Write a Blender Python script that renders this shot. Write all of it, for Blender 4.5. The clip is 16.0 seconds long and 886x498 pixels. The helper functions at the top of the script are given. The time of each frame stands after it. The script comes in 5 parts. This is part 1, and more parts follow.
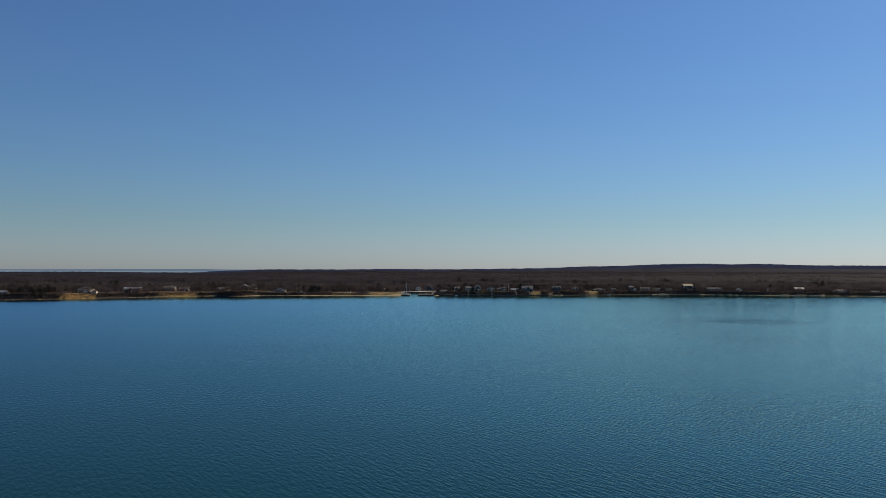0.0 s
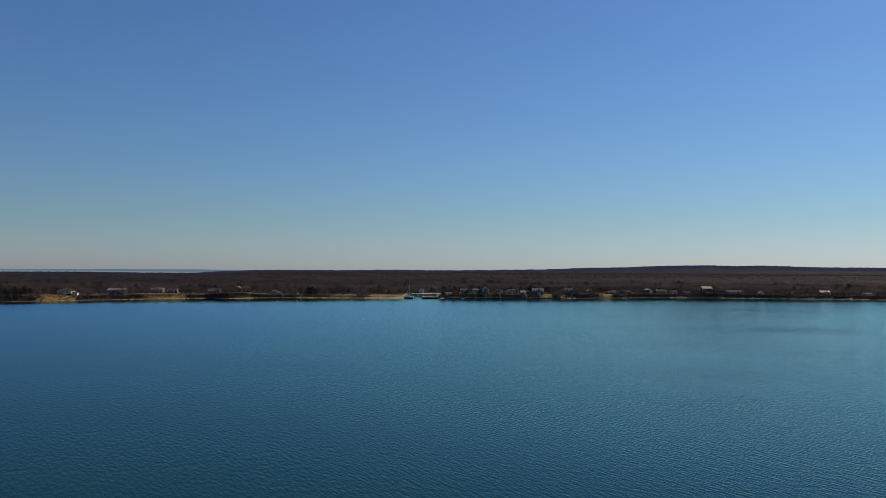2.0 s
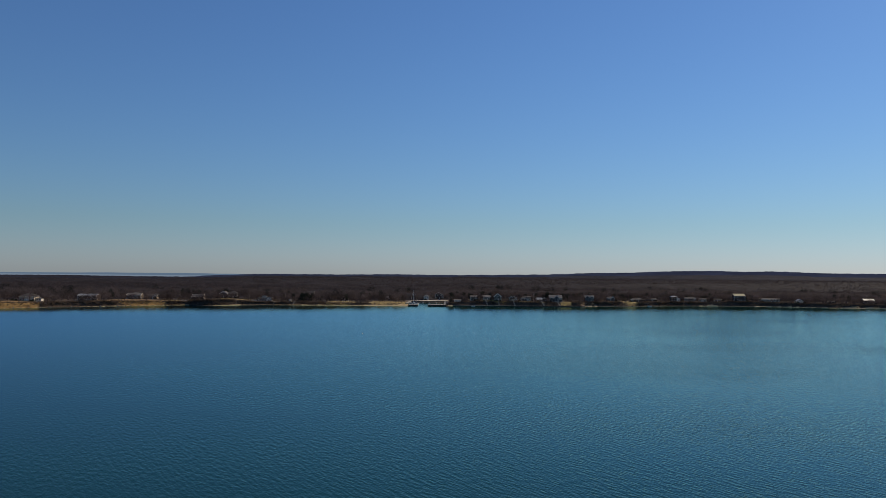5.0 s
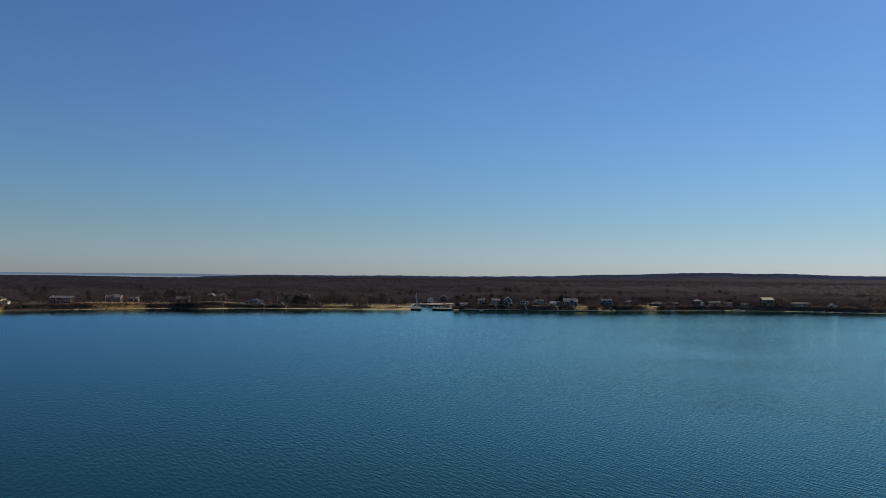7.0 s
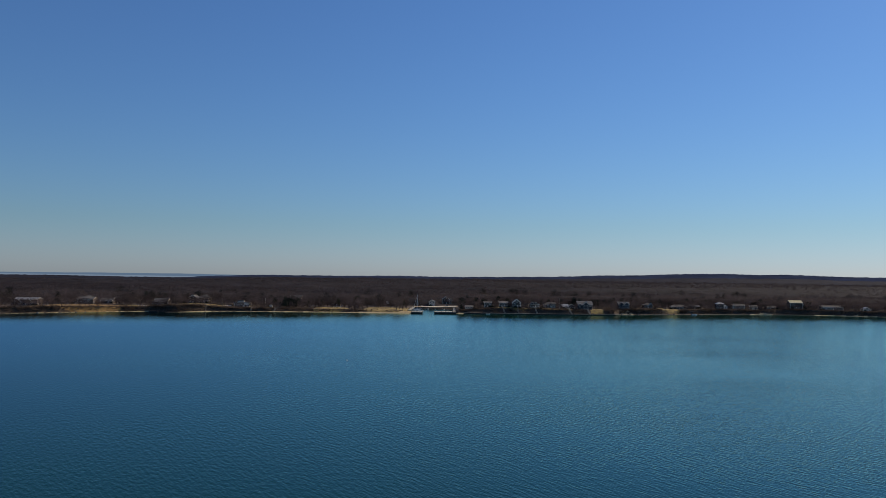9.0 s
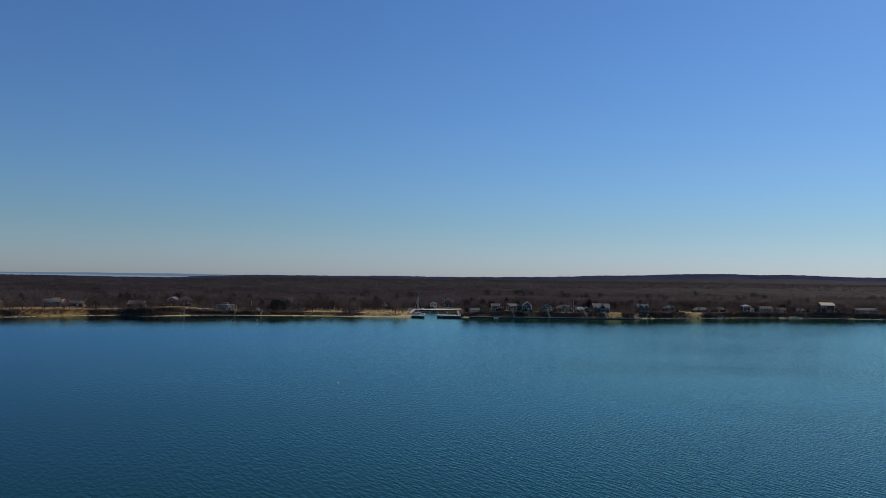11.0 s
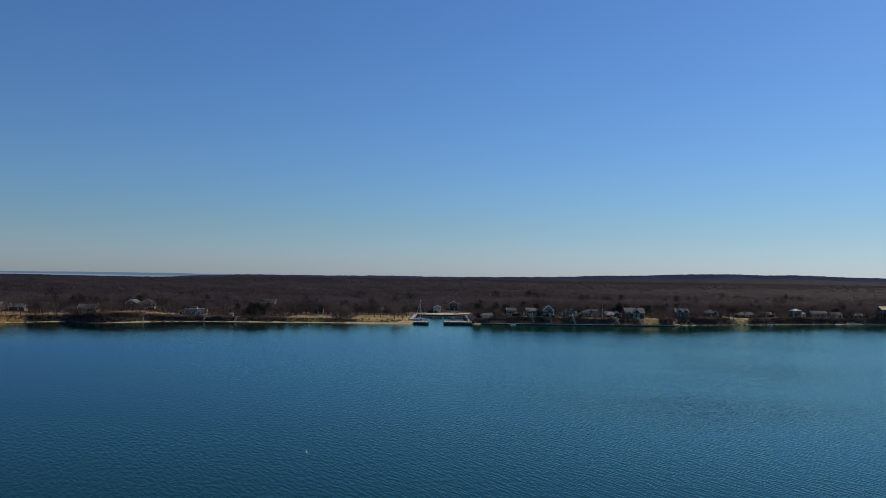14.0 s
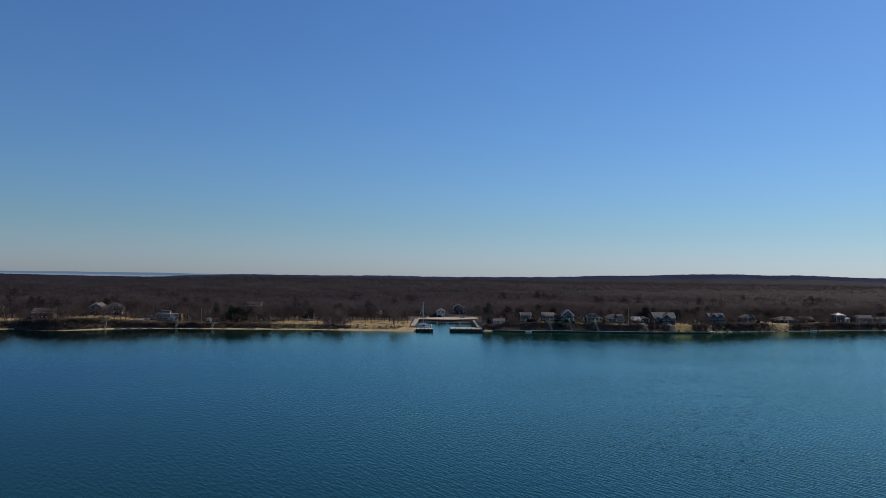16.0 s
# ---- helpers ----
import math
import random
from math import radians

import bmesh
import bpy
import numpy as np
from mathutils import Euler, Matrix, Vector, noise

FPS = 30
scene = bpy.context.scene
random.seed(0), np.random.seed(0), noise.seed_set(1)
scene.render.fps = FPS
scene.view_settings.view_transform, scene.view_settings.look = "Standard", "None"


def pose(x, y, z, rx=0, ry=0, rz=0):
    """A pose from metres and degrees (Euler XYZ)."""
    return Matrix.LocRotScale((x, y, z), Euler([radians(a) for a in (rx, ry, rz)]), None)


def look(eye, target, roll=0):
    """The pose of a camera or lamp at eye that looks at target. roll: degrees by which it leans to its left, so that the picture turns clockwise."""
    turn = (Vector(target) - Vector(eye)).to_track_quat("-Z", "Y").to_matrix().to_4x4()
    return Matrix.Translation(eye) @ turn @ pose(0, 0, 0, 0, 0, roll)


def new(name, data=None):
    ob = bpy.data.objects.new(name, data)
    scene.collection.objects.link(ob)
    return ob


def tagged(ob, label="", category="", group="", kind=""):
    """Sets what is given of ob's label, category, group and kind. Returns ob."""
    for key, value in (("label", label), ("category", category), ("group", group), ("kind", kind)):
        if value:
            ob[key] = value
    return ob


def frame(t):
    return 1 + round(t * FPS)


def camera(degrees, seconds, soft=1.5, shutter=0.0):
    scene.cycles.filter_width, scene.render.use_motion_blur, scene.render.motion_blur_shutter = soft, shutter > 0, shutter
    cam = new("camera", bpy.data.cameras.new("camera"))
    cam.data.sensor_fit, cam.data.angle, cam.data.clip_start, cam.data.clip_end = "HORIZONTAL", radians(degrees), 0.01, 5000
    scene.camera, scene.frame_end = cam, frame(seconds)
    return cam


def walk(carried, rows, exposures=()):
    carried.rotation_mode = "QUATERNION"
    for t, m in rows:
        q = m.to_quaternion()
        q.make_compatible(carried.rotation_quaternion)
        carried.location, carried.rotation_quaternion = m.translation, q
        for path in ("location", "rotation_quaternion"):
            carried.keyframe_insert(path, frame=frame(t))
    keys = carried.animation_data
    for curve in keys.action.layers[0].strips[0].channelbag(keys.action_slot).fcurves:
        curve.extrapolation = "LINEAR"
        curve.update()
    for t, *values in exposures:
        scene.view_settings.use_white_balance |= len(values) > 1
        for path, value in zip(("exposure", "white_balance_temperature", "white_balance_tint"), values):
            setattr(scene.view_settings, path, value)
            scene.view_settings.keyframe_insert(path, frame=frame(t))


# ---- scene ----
cam = camera(61.2, 16.0, soft=0.8)
# seconds, eye x y z, pitch, roll, yaw: a drone flying level at about 38 m over the bay
PATH = [
    (0.0, -0.99, -0.01, 38.31, 1.552, -0.267, 0.302),
    (0.5, -3.49, 17.01, 38.33, 1.705, -0.317, 0.284),
    (1.0, -5.82, 33.85, 38.35, 1.781, -0.392, 0.266),
    (1.5, -7.48, 50.31, 38.39, 1.635, -0.407, 0.278),
    (2.0, -9.55, 65.64, 38.35, 1.626, -0.424, 0.268),
    (2.5, -11.54, 81.14, 38.31, 1.646, -0.443, 0.258),
    (3.0, -14.06, 97.87, 38.29, 1.772, -0.472, 0.199),
    (3.5, -16.41, 114.60, 38.27, 1.856, -0.541, 0.161),
    (4.0, -18.10, 130.16, 38.23, 1.890, -0.564, 0.145),
    (6.5, -22.40, 219.41, 38.19, 2.095, -0.787, 0.500),
    (7.0, -23.51, 237.43, 38.15, 2.089, -0.803, 0.495),
    (7.5, -24.60, 254.90, 38.11, 2.129, -0.832, 0.480),
    (8.0, -25.97, 272.64, 38.08, 2.132, -0.878, 0.444),
    (8.5, -27.22, 290.45, 38.12, 2.137, -0.920, 0.428),
    (9.0, -28.58, 308.08, 38.16, 2.122, -0.918, 0.412),
    (11.5, -38.36, 396.34, 38.21, 2.135, -0.957, 0.025),
    (12.0, -39.76, 414.14, 38.27, 2.148, -0.983, -0.013),
    (12.5, -41.01, 431.83, 38.13, 2.134, -0.990, -0.061),
    (13.0, -42.63, 449.69, 37.96, 2.134, -1.015, -0.099),
    (13.5, -44.43, 467.37, 37.74, 2.129, -1.019, -0.177),
    (14.0, -45.73, 485.18, 37.71, 2.132, -1.022, -0.195),
    (14.5, -47.42, 502.92, 37.71, 2.105, -1.034, -0.325),
    (15.0, -48.87, 520.55, 37.84, 2.134, -1.031, -0.343),
    (15.5, -50.44, 538.24, 38.04, 2.134, -1.050, -0.400),
    (16.0, -52.17, 556.65, 38.13, 2.127, -1.041, -0.444),
]
walk(cam, [(t, pose(x, y, z, 90 + pitch, roll, yaw)) for t, x, y, z, pitch, roll, yaw in PATH],
     exposures=[(0.0, 0.0, 7100, 9), (4.0, 0.0, 7030, 9), (7.0, 0.0, 6800, 9), (9.0, 0.0, 6700, 9), (11.5, 0.01, 6550, 9), (13.5, 0.01, 6500, 9), (16.0, 0.02, 6500, 9)])

# ---- sky and sun ----
SUN_AZ, SUN_EL = radians(48), radians(36)      # to the right of the flight line, and above the horizon
world = bpy.data.worlds.new("sky")
scene.world = world
world.use_nodes = True
wn, wl = world.node_tree.nodes, world.node_tree.links
sky = wn.new("ShaderNodeTexSky")
sky.sky_type = "NISHITA"
sky.sun_disc = False
sky.sun_elevation, sky.sun_rotation = SUN_EL, SUN_AZ
sky.altitude, sky.air_density, sky.dust_density, sky.ozone_density = 0, 1.32, 0.19, 7.5
cool = wn.new("ShaderNodeMix")                # the clear, cold air of late winter
cool.data_type, cool.blend_type = "RGBA", "MULTIPLY"
cool.inputs["Factor"].default_value = 1
tint = wn.new("ShaderNodeMix")                # bluer sea haze all round the horizon, clear air above
tint.data_type = "RGBA"
tint.inputs["A"].default_value, tint.inputs["B"].default_value = (0.865, 1.08, 1.66, 1), (0.775, 1.0, 1.33, 1)
toward, height, rise = wn.new("ShaderNodeTexCoord"), wn.new("ShaderNodeSeparateXYZ"), wn.new("ShaderNodeMapRange")
rise.inputs["From Max"].default_value = 0.075
rise.interpolation_type = "SMOOTHSTEP"
wl.new(toward.outputs["Generated"], height.inputs[0])
wl.new(height.outputs["Z"], rise.inputs["Value"])
wl.new(rise.outputs[0], tint.inputs["Factor"])
wl.new(tint.outputs["Result"], cool.inputs["B"])
wl.new(sky.outputs[0], cool.inputs["A"])
wl.new(cool.outputs["Result"], wn["Background"].inputs[0])
wn["Background"].inputs[1].default_value = 0.0625
sun = new("sun", bpy.data.lights.new("sun", "SUN"))
sun.data.energy, sun.data.angle, sun.data.color = 3.7, radians(0.53), (1.0, 0.88, 0.72)
sun_from = Vector((math.sin(SUN_AZ) * math.cos(SUN_EL), math.cos(SUN_AZ) * math.cos(SUN_EL), math.sin(SUN_EL)))
sun.matrix_world = look(sun_from * 500, (0, 0, 0))


# ---- materials ----
def material(name, colour, rough=0.8, metal=0.0, vary=0.25, scale=0.5, fine=6.0, bump=0.3, step=0.05, by_object=0.0, second=None, spec=0.3, stretch=(1, 1, 1)):
    """Two scales of noise on the base colour and a bump; by_object varies it from piece to piece."""
    m = bpy.data.materials.new(name)
    m.use_nodes = True
    n, l = m.node_tree.nodes, m.node_tree.links
    b = n["Principled BSDF"]
    b.inputs["Roughness"].default_value, b.inputs["Metallic"].default_value = rough, metal
    b.inputs["Specular IOR Level"].default_value = spec
    geo = n.new("ShaderNodeNewGeometry")
    sp = n.new("ShaderNodeVectorMath")
    sp.operation = "MULTIPLY"
    sp.inputs[1].default_value = stretch
    l.new(geo.outputs["Position"], sp.inputs[0])
    big, small = n.new("ShaderNodeTexNoise"), n.new("ShaderNodeTexNoise")
    for tex, s in ((big, scale), (small, fine)):
        tex.inputs["Scale"].default_value = s
        tex.inputs["Detail"].default_value = 3
        l.new(sp.outputs[0], tex.inputs["Vector"])
    mix = n.new("ShaderNodeMix")
    mix.data_type = "RGBA"
    a = [c * (1 - vary) for c in colour]
    z = second or [min(1, c * (1 + vary)) for c in colour]
    mix.inputs["A"].default_value, mix.inputs["B"].default_value = (*a, 1), (*z, 1)
    ramp = n.new("ShaderNodeMapRange")
    ramp.inputs["From Min"].default_value, ramp.inputs["From Max"].default_value = 0.3, 0.7
    l.new(big.outputs["Fac"], ramp.inputs["Value"])
    l.new(ramp.outputs[0], mix.inputs["Factor"])
    mul = n.new("ShaderNodeMix")
    mul.data_type, mul.blend_type = "RGBA", "MULTIPLY"
    mul.inputs["Factor"].default_value = 1
    grain = n.new("ShaderNodeMapRange")
    grain.inputs["From Min"].default_value, grain.inputs["From Max"].default_value = 0.25, 0.75
    grain.inputs["To Min"].default_value, grain.inputs["To Max"].default_value = 1 - vary, 1 + vary * 0.6
    l.new(small.outputs["Fac"], grain.inputs["Value"])
    l.new(mix.outputs["Result"], mul.inputs["A"])
    l.new(grain.outputs[0], mul.inputs["B"])
    out = mul.outputs["Result"]
    if by_object:
        info = n.new("ShaderNodeObjectInfo")
        r = n.new("ShaderNodeMapRange")
        r.inputs["To Min"].default_value, r.inputs["To Max"].default_value = 1 - by_object, 1 + by_object
        l.new(info.outputs["Random"], r.inputs["Value"])
        m2 = n.new("ShaderNodeMix")
        m2.data_type, m2.blend_type = "RGBA", "MULTIPLY"
        m2.inputs["Factor"].default_value = 1
        l.new(out, m2.inputs["A"])
        l.new(r.outputs[0], m2.inputs["B"])
        out = m2.outputs["Result"]
    l.new(out, b.inputs["Base Color"])
    if bump:
        bp = n.new("ShaderNodeBump")
        bp.inputs["Strength"].default_value, bp.inputs["Distance"].default_value = bump, step
        l.new(small.outputs["Fac"], bp.inputs["Height"])
        l.new(bp.outputs[0], b.inputs["Normal"])
    return m


def water_material():
    m = bpy.data.materials.new("bay_water")
    m.use_nodes = True
    n, l = m.node_tree.nodes, m.node_tree.links
    n.remove(n["Principled BSDF"])
    body, gloss = n.new("ShaderNodeBsdfDiffuse"), n.new("ShaderNodeBsdfGlossy")
    gloss.inputs["Color"].default_value = (0.69, 0.975, 1.0, 1)
    gloss.distribution = "BECKMANN"
    gloss.inputs["Anisotropy"].default_value = 0.8      # fine ripple roughness laid north-east, dimming the west as polarised sky light would
    crest = n.new("ShaderNodeCombineXYZ")
    crest.inputs[0].default_value, crest.inputs[1].default_value = math.sin(radians(21)), math.cos(radians(21))
    l.new(crest.outputs[0], gloss.inputs["Tangent"])
    fresnel, both = n.new("ShaderNodeFresnel"), n.new("ShaderNodeMixShader")
    fresnel.inputs["IOR"].default_value = 1.28
    l.new(fresnel.outputs[0], both.inputs[0])
    l.new(body.outputs[0], both.inputs[1])
    l.new(gloss.outputs[0], both.inputs[2])
    l.new(both.outputs[0], n["Material Output"].inputs[0])
    geo = n.new("ShaderNodeNewGeometry")

    def tex(scale, stretch, turn, detail=2.0):
        rt = n.new("ShaderNodeVectorRotate")
        rt.rotation_type = "Z_AXIS"
        rt.inputs["Angle"].default_value = radians(turn)
        mp = n.new("ShaderNodeVectorMath")
        mp.operation = "MULTIPLY"
        mp.inputs[1].default_value = stretch
        t = n.new("ShaderNodeTexNoise")
        t.inputs["Scale"].default_value, t.inputs["Detail"].default_value = scale, detail
        l.new(geo.outputs["Position"], rt.inputs["Vector"])
        l.new(rt.outputs[0], mp.inputs[0])
        l.new(mp.outputs[0], t.inputs["Vector"])
        return t.outputs["Fac"]

    def math_node(op, a, c):
        q = n.new("ShaderNodeMath")
        q.operation = op
        for i, v in enumerate((a, c)):
            if isinstance(v, (int, float)):
                q.inputs[i].default_value = v
            else:
                l.new(v, q.inputs[i])
        return q.outputs[0]

    ripples = tex(1.15, (0.36, 1, 1), 58, 1.0)       # wind ripples, crests slanting across the flight line
    chop = tex(2.2, (0.45, 1, 1), 46, 1.5)
    gusts = tex(0.006, (1, 2.2, 1), 10, 3.0)          # wide patches of rougher and calmer water
    gust = n.new("ShaderNodeMapRange")
    gust.inputs["From Min"].default_value, gust.inputs["From Max"].default_value = 0.35, 0.65
    gust.inputs["To Min"].default_value, gust.inputs["To Max"].default_value = 0.55, 0.92
    l.new(gusts, gust.inputs["Value"])
    def ruffled(x, y, half_x, half_y):
        """A patch of water that the wind has ruffled."""
        away, flat, size, soft = (n.new("ShaderNodeVectorMath"), n.new("ShaderNodeVectorMath"), n.new("ShaderNodeVectorMath"), n.new("ShaderNodeMapRange"))
        away.operation, flat.operation, size.operation = "SUBTRACT", "MULTIPLY", "LENGTH"
        away.inputs[1].default_value, flat.inputs[1].default_value = (x, y, 0), (1 / half_x, 1 / half_y, 0)
        l.new(geo.outputs["Position"], away.inputs[0])
        l.new(away.outputs[0], flat.inputs[0])
        l.new(flat.outputs[0], size.inputs[0])
        soft.interpolation_type = "SMOOTHSTEP"
        soft.inputs["From Min"].default_value, soft.inputs["From Max"].default_value = 1.35, 0.75
        l.new(math_node("ADD", size.outputs["Value"], math_node("MULTIPLY", tex(0.04, (0.5, 1.6, 1), 0), 0.7)), soft.inputs["Value"])
        return soft.outputs[0]

    patches = math_node("MAXIMUM", math_node("MAXIMUM", ruffled(233, 562, 48, 46), ruffled(37, 1003, 46, 17)), ruffled(-300, 890, 250, 95))
    height = math_node("ADD", math_node("MULTIPLY", ripples, 0.31), math_node("MULTIPLY", chop, 0.09))
    bp = n.new("ShaderNodeBump")
    bp.inputs["Distance"].default_value = 1.0
    sep = n.new("ShaderNodeSeparateXYZ")
    l.new(geo.outputs["Position"], sep.inputs[0])
    lee = n.new("ShaderNodeMapRange")                  # calmer in the lee of the shore
    lee.interpolation_type = "SMOOTHSTEP"
    lee.inputs["From Min"].default_value, lee.inputs["From Max"].default_value = 740, 1050
    lee.inputs["To Min"].default_value, lee.inputs["To Max"].default_value = 0.62, 0.16
    offshore = math_node("SUBTRACT", sep.outputs["Y"], math_node("MULTIPLY", sep.outputs["X"], 0.28))
    l.new(offshore, lee.inputs["Value"])
    glassy = n.new("ShaderNodeMapRange")               # the finest ripples die away towards the shore
    glassy.interpolation_type = "SMOOTHSTEP"
    glassy.inputs["From Min"].default_value, glassy.inputs["From Max"].default_value = 900, 1060
    glassy.inputs["To Min"].default_value, glassy.inputs["To Max"].default_value = 0.185, 0.07
    l.new(offshore, glassy.inputs["Value"])
    sheltered = n.new("ShaderNodeMapRange")            # stiller under the wooded western bank than below the bluff
    sheltered.interpolation_type = "SMOOTHSTEP"
    sheltered.inputs["From Min"].default_value, sheltered.inputs["From Max"].default_value = -230, 20
    sheltered.inputs["To Min"].default_value, sheltered.inputs["To Max"].default_value = 0.05, 0.13
    l.new(sep.outputs["X"], sheltered.inputs["Value"])
    l.new(sheltered.outputs[0], glassy.inputs["To Max"])
    l.new(glassy.outputs[0], gloss.inputs["Roughness"])
    still = n.new("ShaderNodeMapRange")                # the basin lies almost still
    still.inputs["From Min"].default_value, still.inputs["From Max"].default_value = 1098, 1112
    still.inputs["To Min"].default_value, still.inputs["To Max"].default_value = 1.0, 0.2
    l.new(offshore, still.inputs["Value"])
    slick = n.new("ShaderNodeMapRange")                # a smooth reach of water off to the west
    slick.interpolation_type = "SMOOTHSTEP"
    slick.inputs["From Min"].default_value, slick.inputs["From Max"].default_value = -190, -40
    slick.inputs["To Min"].default_value, slick.inputs["To Max"].default_value = 0.3, 1.0
    l.new(math_node("ADD", math_node("ADD", sep.outputs["X"], math_node("MULTIPLY", math_node("MAXIMUM", math_node("SUBTRACT", sep.outputs["Y"], 760), 0), 1.1)), math_node("MULTIPLY", gusts, 60)), slick.inputs["Value"])
    ruffle = math_node("MULTIPLY", math_node("MULTIPLY", gust.outputs[0], lee.outputs[0]), math_node("MULTIPLY", slick.outputs[0], still.outputs[0]))
    l.new(math_node("ADD", ruffle, math_node("MULTIPLY", patches, 0.33)), bp.inputs["Strength"])
    l.new(height, bp.inputs["Height"])
    for node in (gloss, fresnel):
        l.new(bp.outputs[0], node.inputs["Normal"])
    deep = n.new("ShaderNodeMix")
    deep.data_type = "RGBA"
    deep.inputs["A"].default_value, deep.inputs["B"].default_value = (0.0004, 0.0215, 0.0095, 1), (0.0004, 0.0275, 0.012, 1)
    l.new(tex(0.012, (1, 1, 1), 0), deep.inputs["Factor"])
    west_dimming = n.new("ShaderNodeMapRange")              # dimming of the western water, painted into its body colour
    west_dimming.interpolation_type = "SMOOTHSTEP"
    west_dimming.inputs["From Min"].default_value, west_dimming.inputs["From Max"].default_value = -250, 100
    l.new(math_node("ADD", sep.outputs["X"], math_node("MULTIPLY", gusts, 220)), west_dimming.inputs["Value"])
    # blends from the dimmed western colour to the full body colour
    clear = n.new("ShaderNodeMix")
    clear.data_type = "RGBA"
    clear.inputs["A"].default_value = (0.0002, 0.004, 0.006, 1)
    l.new(west_dimming.outputs[0], clear.inputs["Factor"])
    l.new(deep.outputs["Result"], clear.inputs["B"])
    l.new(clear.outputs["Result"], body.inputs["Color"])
    return m


def ground_material():
    """Leaf litter, with lawn and sand where the sheet says so."""
    m = material("ground_mat", (0.075, 0.050, 0.033), 0.95, vary=0.35, scale=0.08, fine=0.9, bump=0.5, step=0.15)
    n, l = m.node_tree.nodes, m.node_tree.links
    b = n["Principled BSDF"]
    before = b.inputs["Base Color"].links[0].from_socket
    geo = n.new("ShaderNodeNewGeometry")
    edge = n.new("ShaderNodeTexNoise")
    edge.inputs["Scale"].default_value, edge.inputs["Detail"].default_value = 0.35, 4
    l.new(geo.outputs["Position"], edge.inputs["Vector"])
    for name, c1, c2 in (("lawn", (0.085, 0.058, 0.026), (0.39, 0.27, 0.082)), ("orange", (0.10, 0.057, 0.022), (0.31, 0.185, 0.062)), ("sand", (0.38, 0.272, 0.135), (0.54, 0.405, 0.22))):
        at = n.new("ShaderNodeAttribute")
        at.attribute_name = name
        add = n.new("ShaderNodeMath")
        add.operation = "ADD"
        l.new(at.outputs["Fac"], add.inputs[0])
        l.new(edge.outputs["Fac"], add.inputs[1])
        r = n.new("ShaderNodeMapRange")
        r.inputs["From Min"].default_value, r.inputs["From Max"].default_value = 0.92, 1.08
        l.new(add.outputs[0], r.inputs["Value"])
        tone = n.new("ShaderNodeMix")
        tone.data_type = "RGBA"
        tone.inputs["A"].default_value, tone.inputs["B"].default_value = (*c1, 1), (*c2, 1)
        t2 = n.new("ShaderNodeTexNoise")
        t2.inputs["Scale"].default_value, t2.inputs["Detail"].default_value = 0.22, 5
        l.new(geo.outputs["Position"], t2.inputs["Vector"])
        spread = n.new("ShaderNodeMapRange")
        spread.inputs["From Min"].default_value, spread.inputs["From Max"].default_value = 0.33, 0.67
        l.new(t2.outputs["Fac"], spread.inputs["Value"])
        l.new(spread.outputs[0], tone.inputs["Factor"])
        mx = n.new("ShaderNodeMix")
        mx.data_type = "RGBA"
        l.new(r.outputs[0], mx.inputs["Factor"])
        l.new(before, mx.inputs["A"])
        l.new(tone.outputs["Result"], mx.inputs["B"])
        before = mx.outputs["Result"]
    l.new(before, b.inputs["Base Color"])
    return m


def glow(name, colour):
    m = bpy.data.materials.new(name)
    m.use_nodes = True
    n, l = m.node_tree.nodes, m.node_tree.links
    e = n.new("ShaderNodeEmission")
    e.inputs[0].default_value = (*colour, 1)
    l.new(e.outputs[0], n["Material Output"].inputs[0])
    return m


WATER = water_material()
GROUND = ground_material()
# shade between the twigs is put into this dark canopy colour
WOODS = material("shaded_woods_mat", (0.027, 0.022, 0.0225), 0.95, vary=0.4, scale=0.02, fine=0.22, bump=0.6, step=0.8, spec=0.05)
# woods colour turned bluer, with some distance haze mixed in
FOOTHILL = material("hazed_foothill_mat", (0.026, 0.024, 0.031), 0.95, vary=0.35, scale=0.012, fine=0.15, bump=0.7, step=1.5, spec=0.03)
# blue distance haze painted into the hill's base colour
HILL = material("hazed_hill_mat", (0.034, 0.043, 0.076), 0.95, vary=0.25, scale=0.006, fine=0.08, bump=0.8, step=4.0, spec=0.0)
BARK = material("bark", (0.19, 0.145, 0.11), 0.95, vary=0.3, scale=1.2, fine=8, by_object=0.3, spec=0.1)
TWIG = material("twigs", (0.106, 0.080, 0.072), 0.95, vary=0.38, scale=0.035, fine=0.5, bump=0, by_object=0.35, spec=0.05)
# shade the broad far slivers lack is put into this darker twig colour
FARTWIG = material("dimmed_far_twigs", (0.086, 0.067, 0.065), 0.95, vary=0.38, scale=0.02, fine=0.3, bump=0, spec=0.05)
NEEDLE = material("needles", (0.030, 0.034, 0.022), 0.9, vary=0.35, scale=0.4, fine=3, bump=0, by_object=0.3, spec=0.1)
BRUSH = material("brush", (0.175, 0.128, 0.095), 0.95, vary=0.4, scale=0.07, fine=0.8, bump=0, spec=0.05)
for fuzzy in (TWIG, FARTWIG, BRUSH):                  # light passes through sprays of twigs
    n, l = fuzzy.node_tree.nodes, fuzzy.node_tree.links
    through_light, half = n.new("ShaderNodeBsdfTranslucent"), n.new("ShaderNodeMixShader")
    half.inputs[0].default_value = 0.32
    l.new(n["Principled BSDF"].inputs["Base Color"].links[0].from_socket, through_light.inputs[0])
    l.new(n["Principled BSDF"].outputs[0], half.inputs[1])
    l.new(through_light.outputs[0], half.inputs[2])
    l.new(half.outputs[0], n["Material Output"].inputs[0])
SHINGLE = material("cedar_shingle", (0.150, 0.106, 0.074), 0.9, vary=0.2, scale=0.5, fine=6, by_object=0.2)
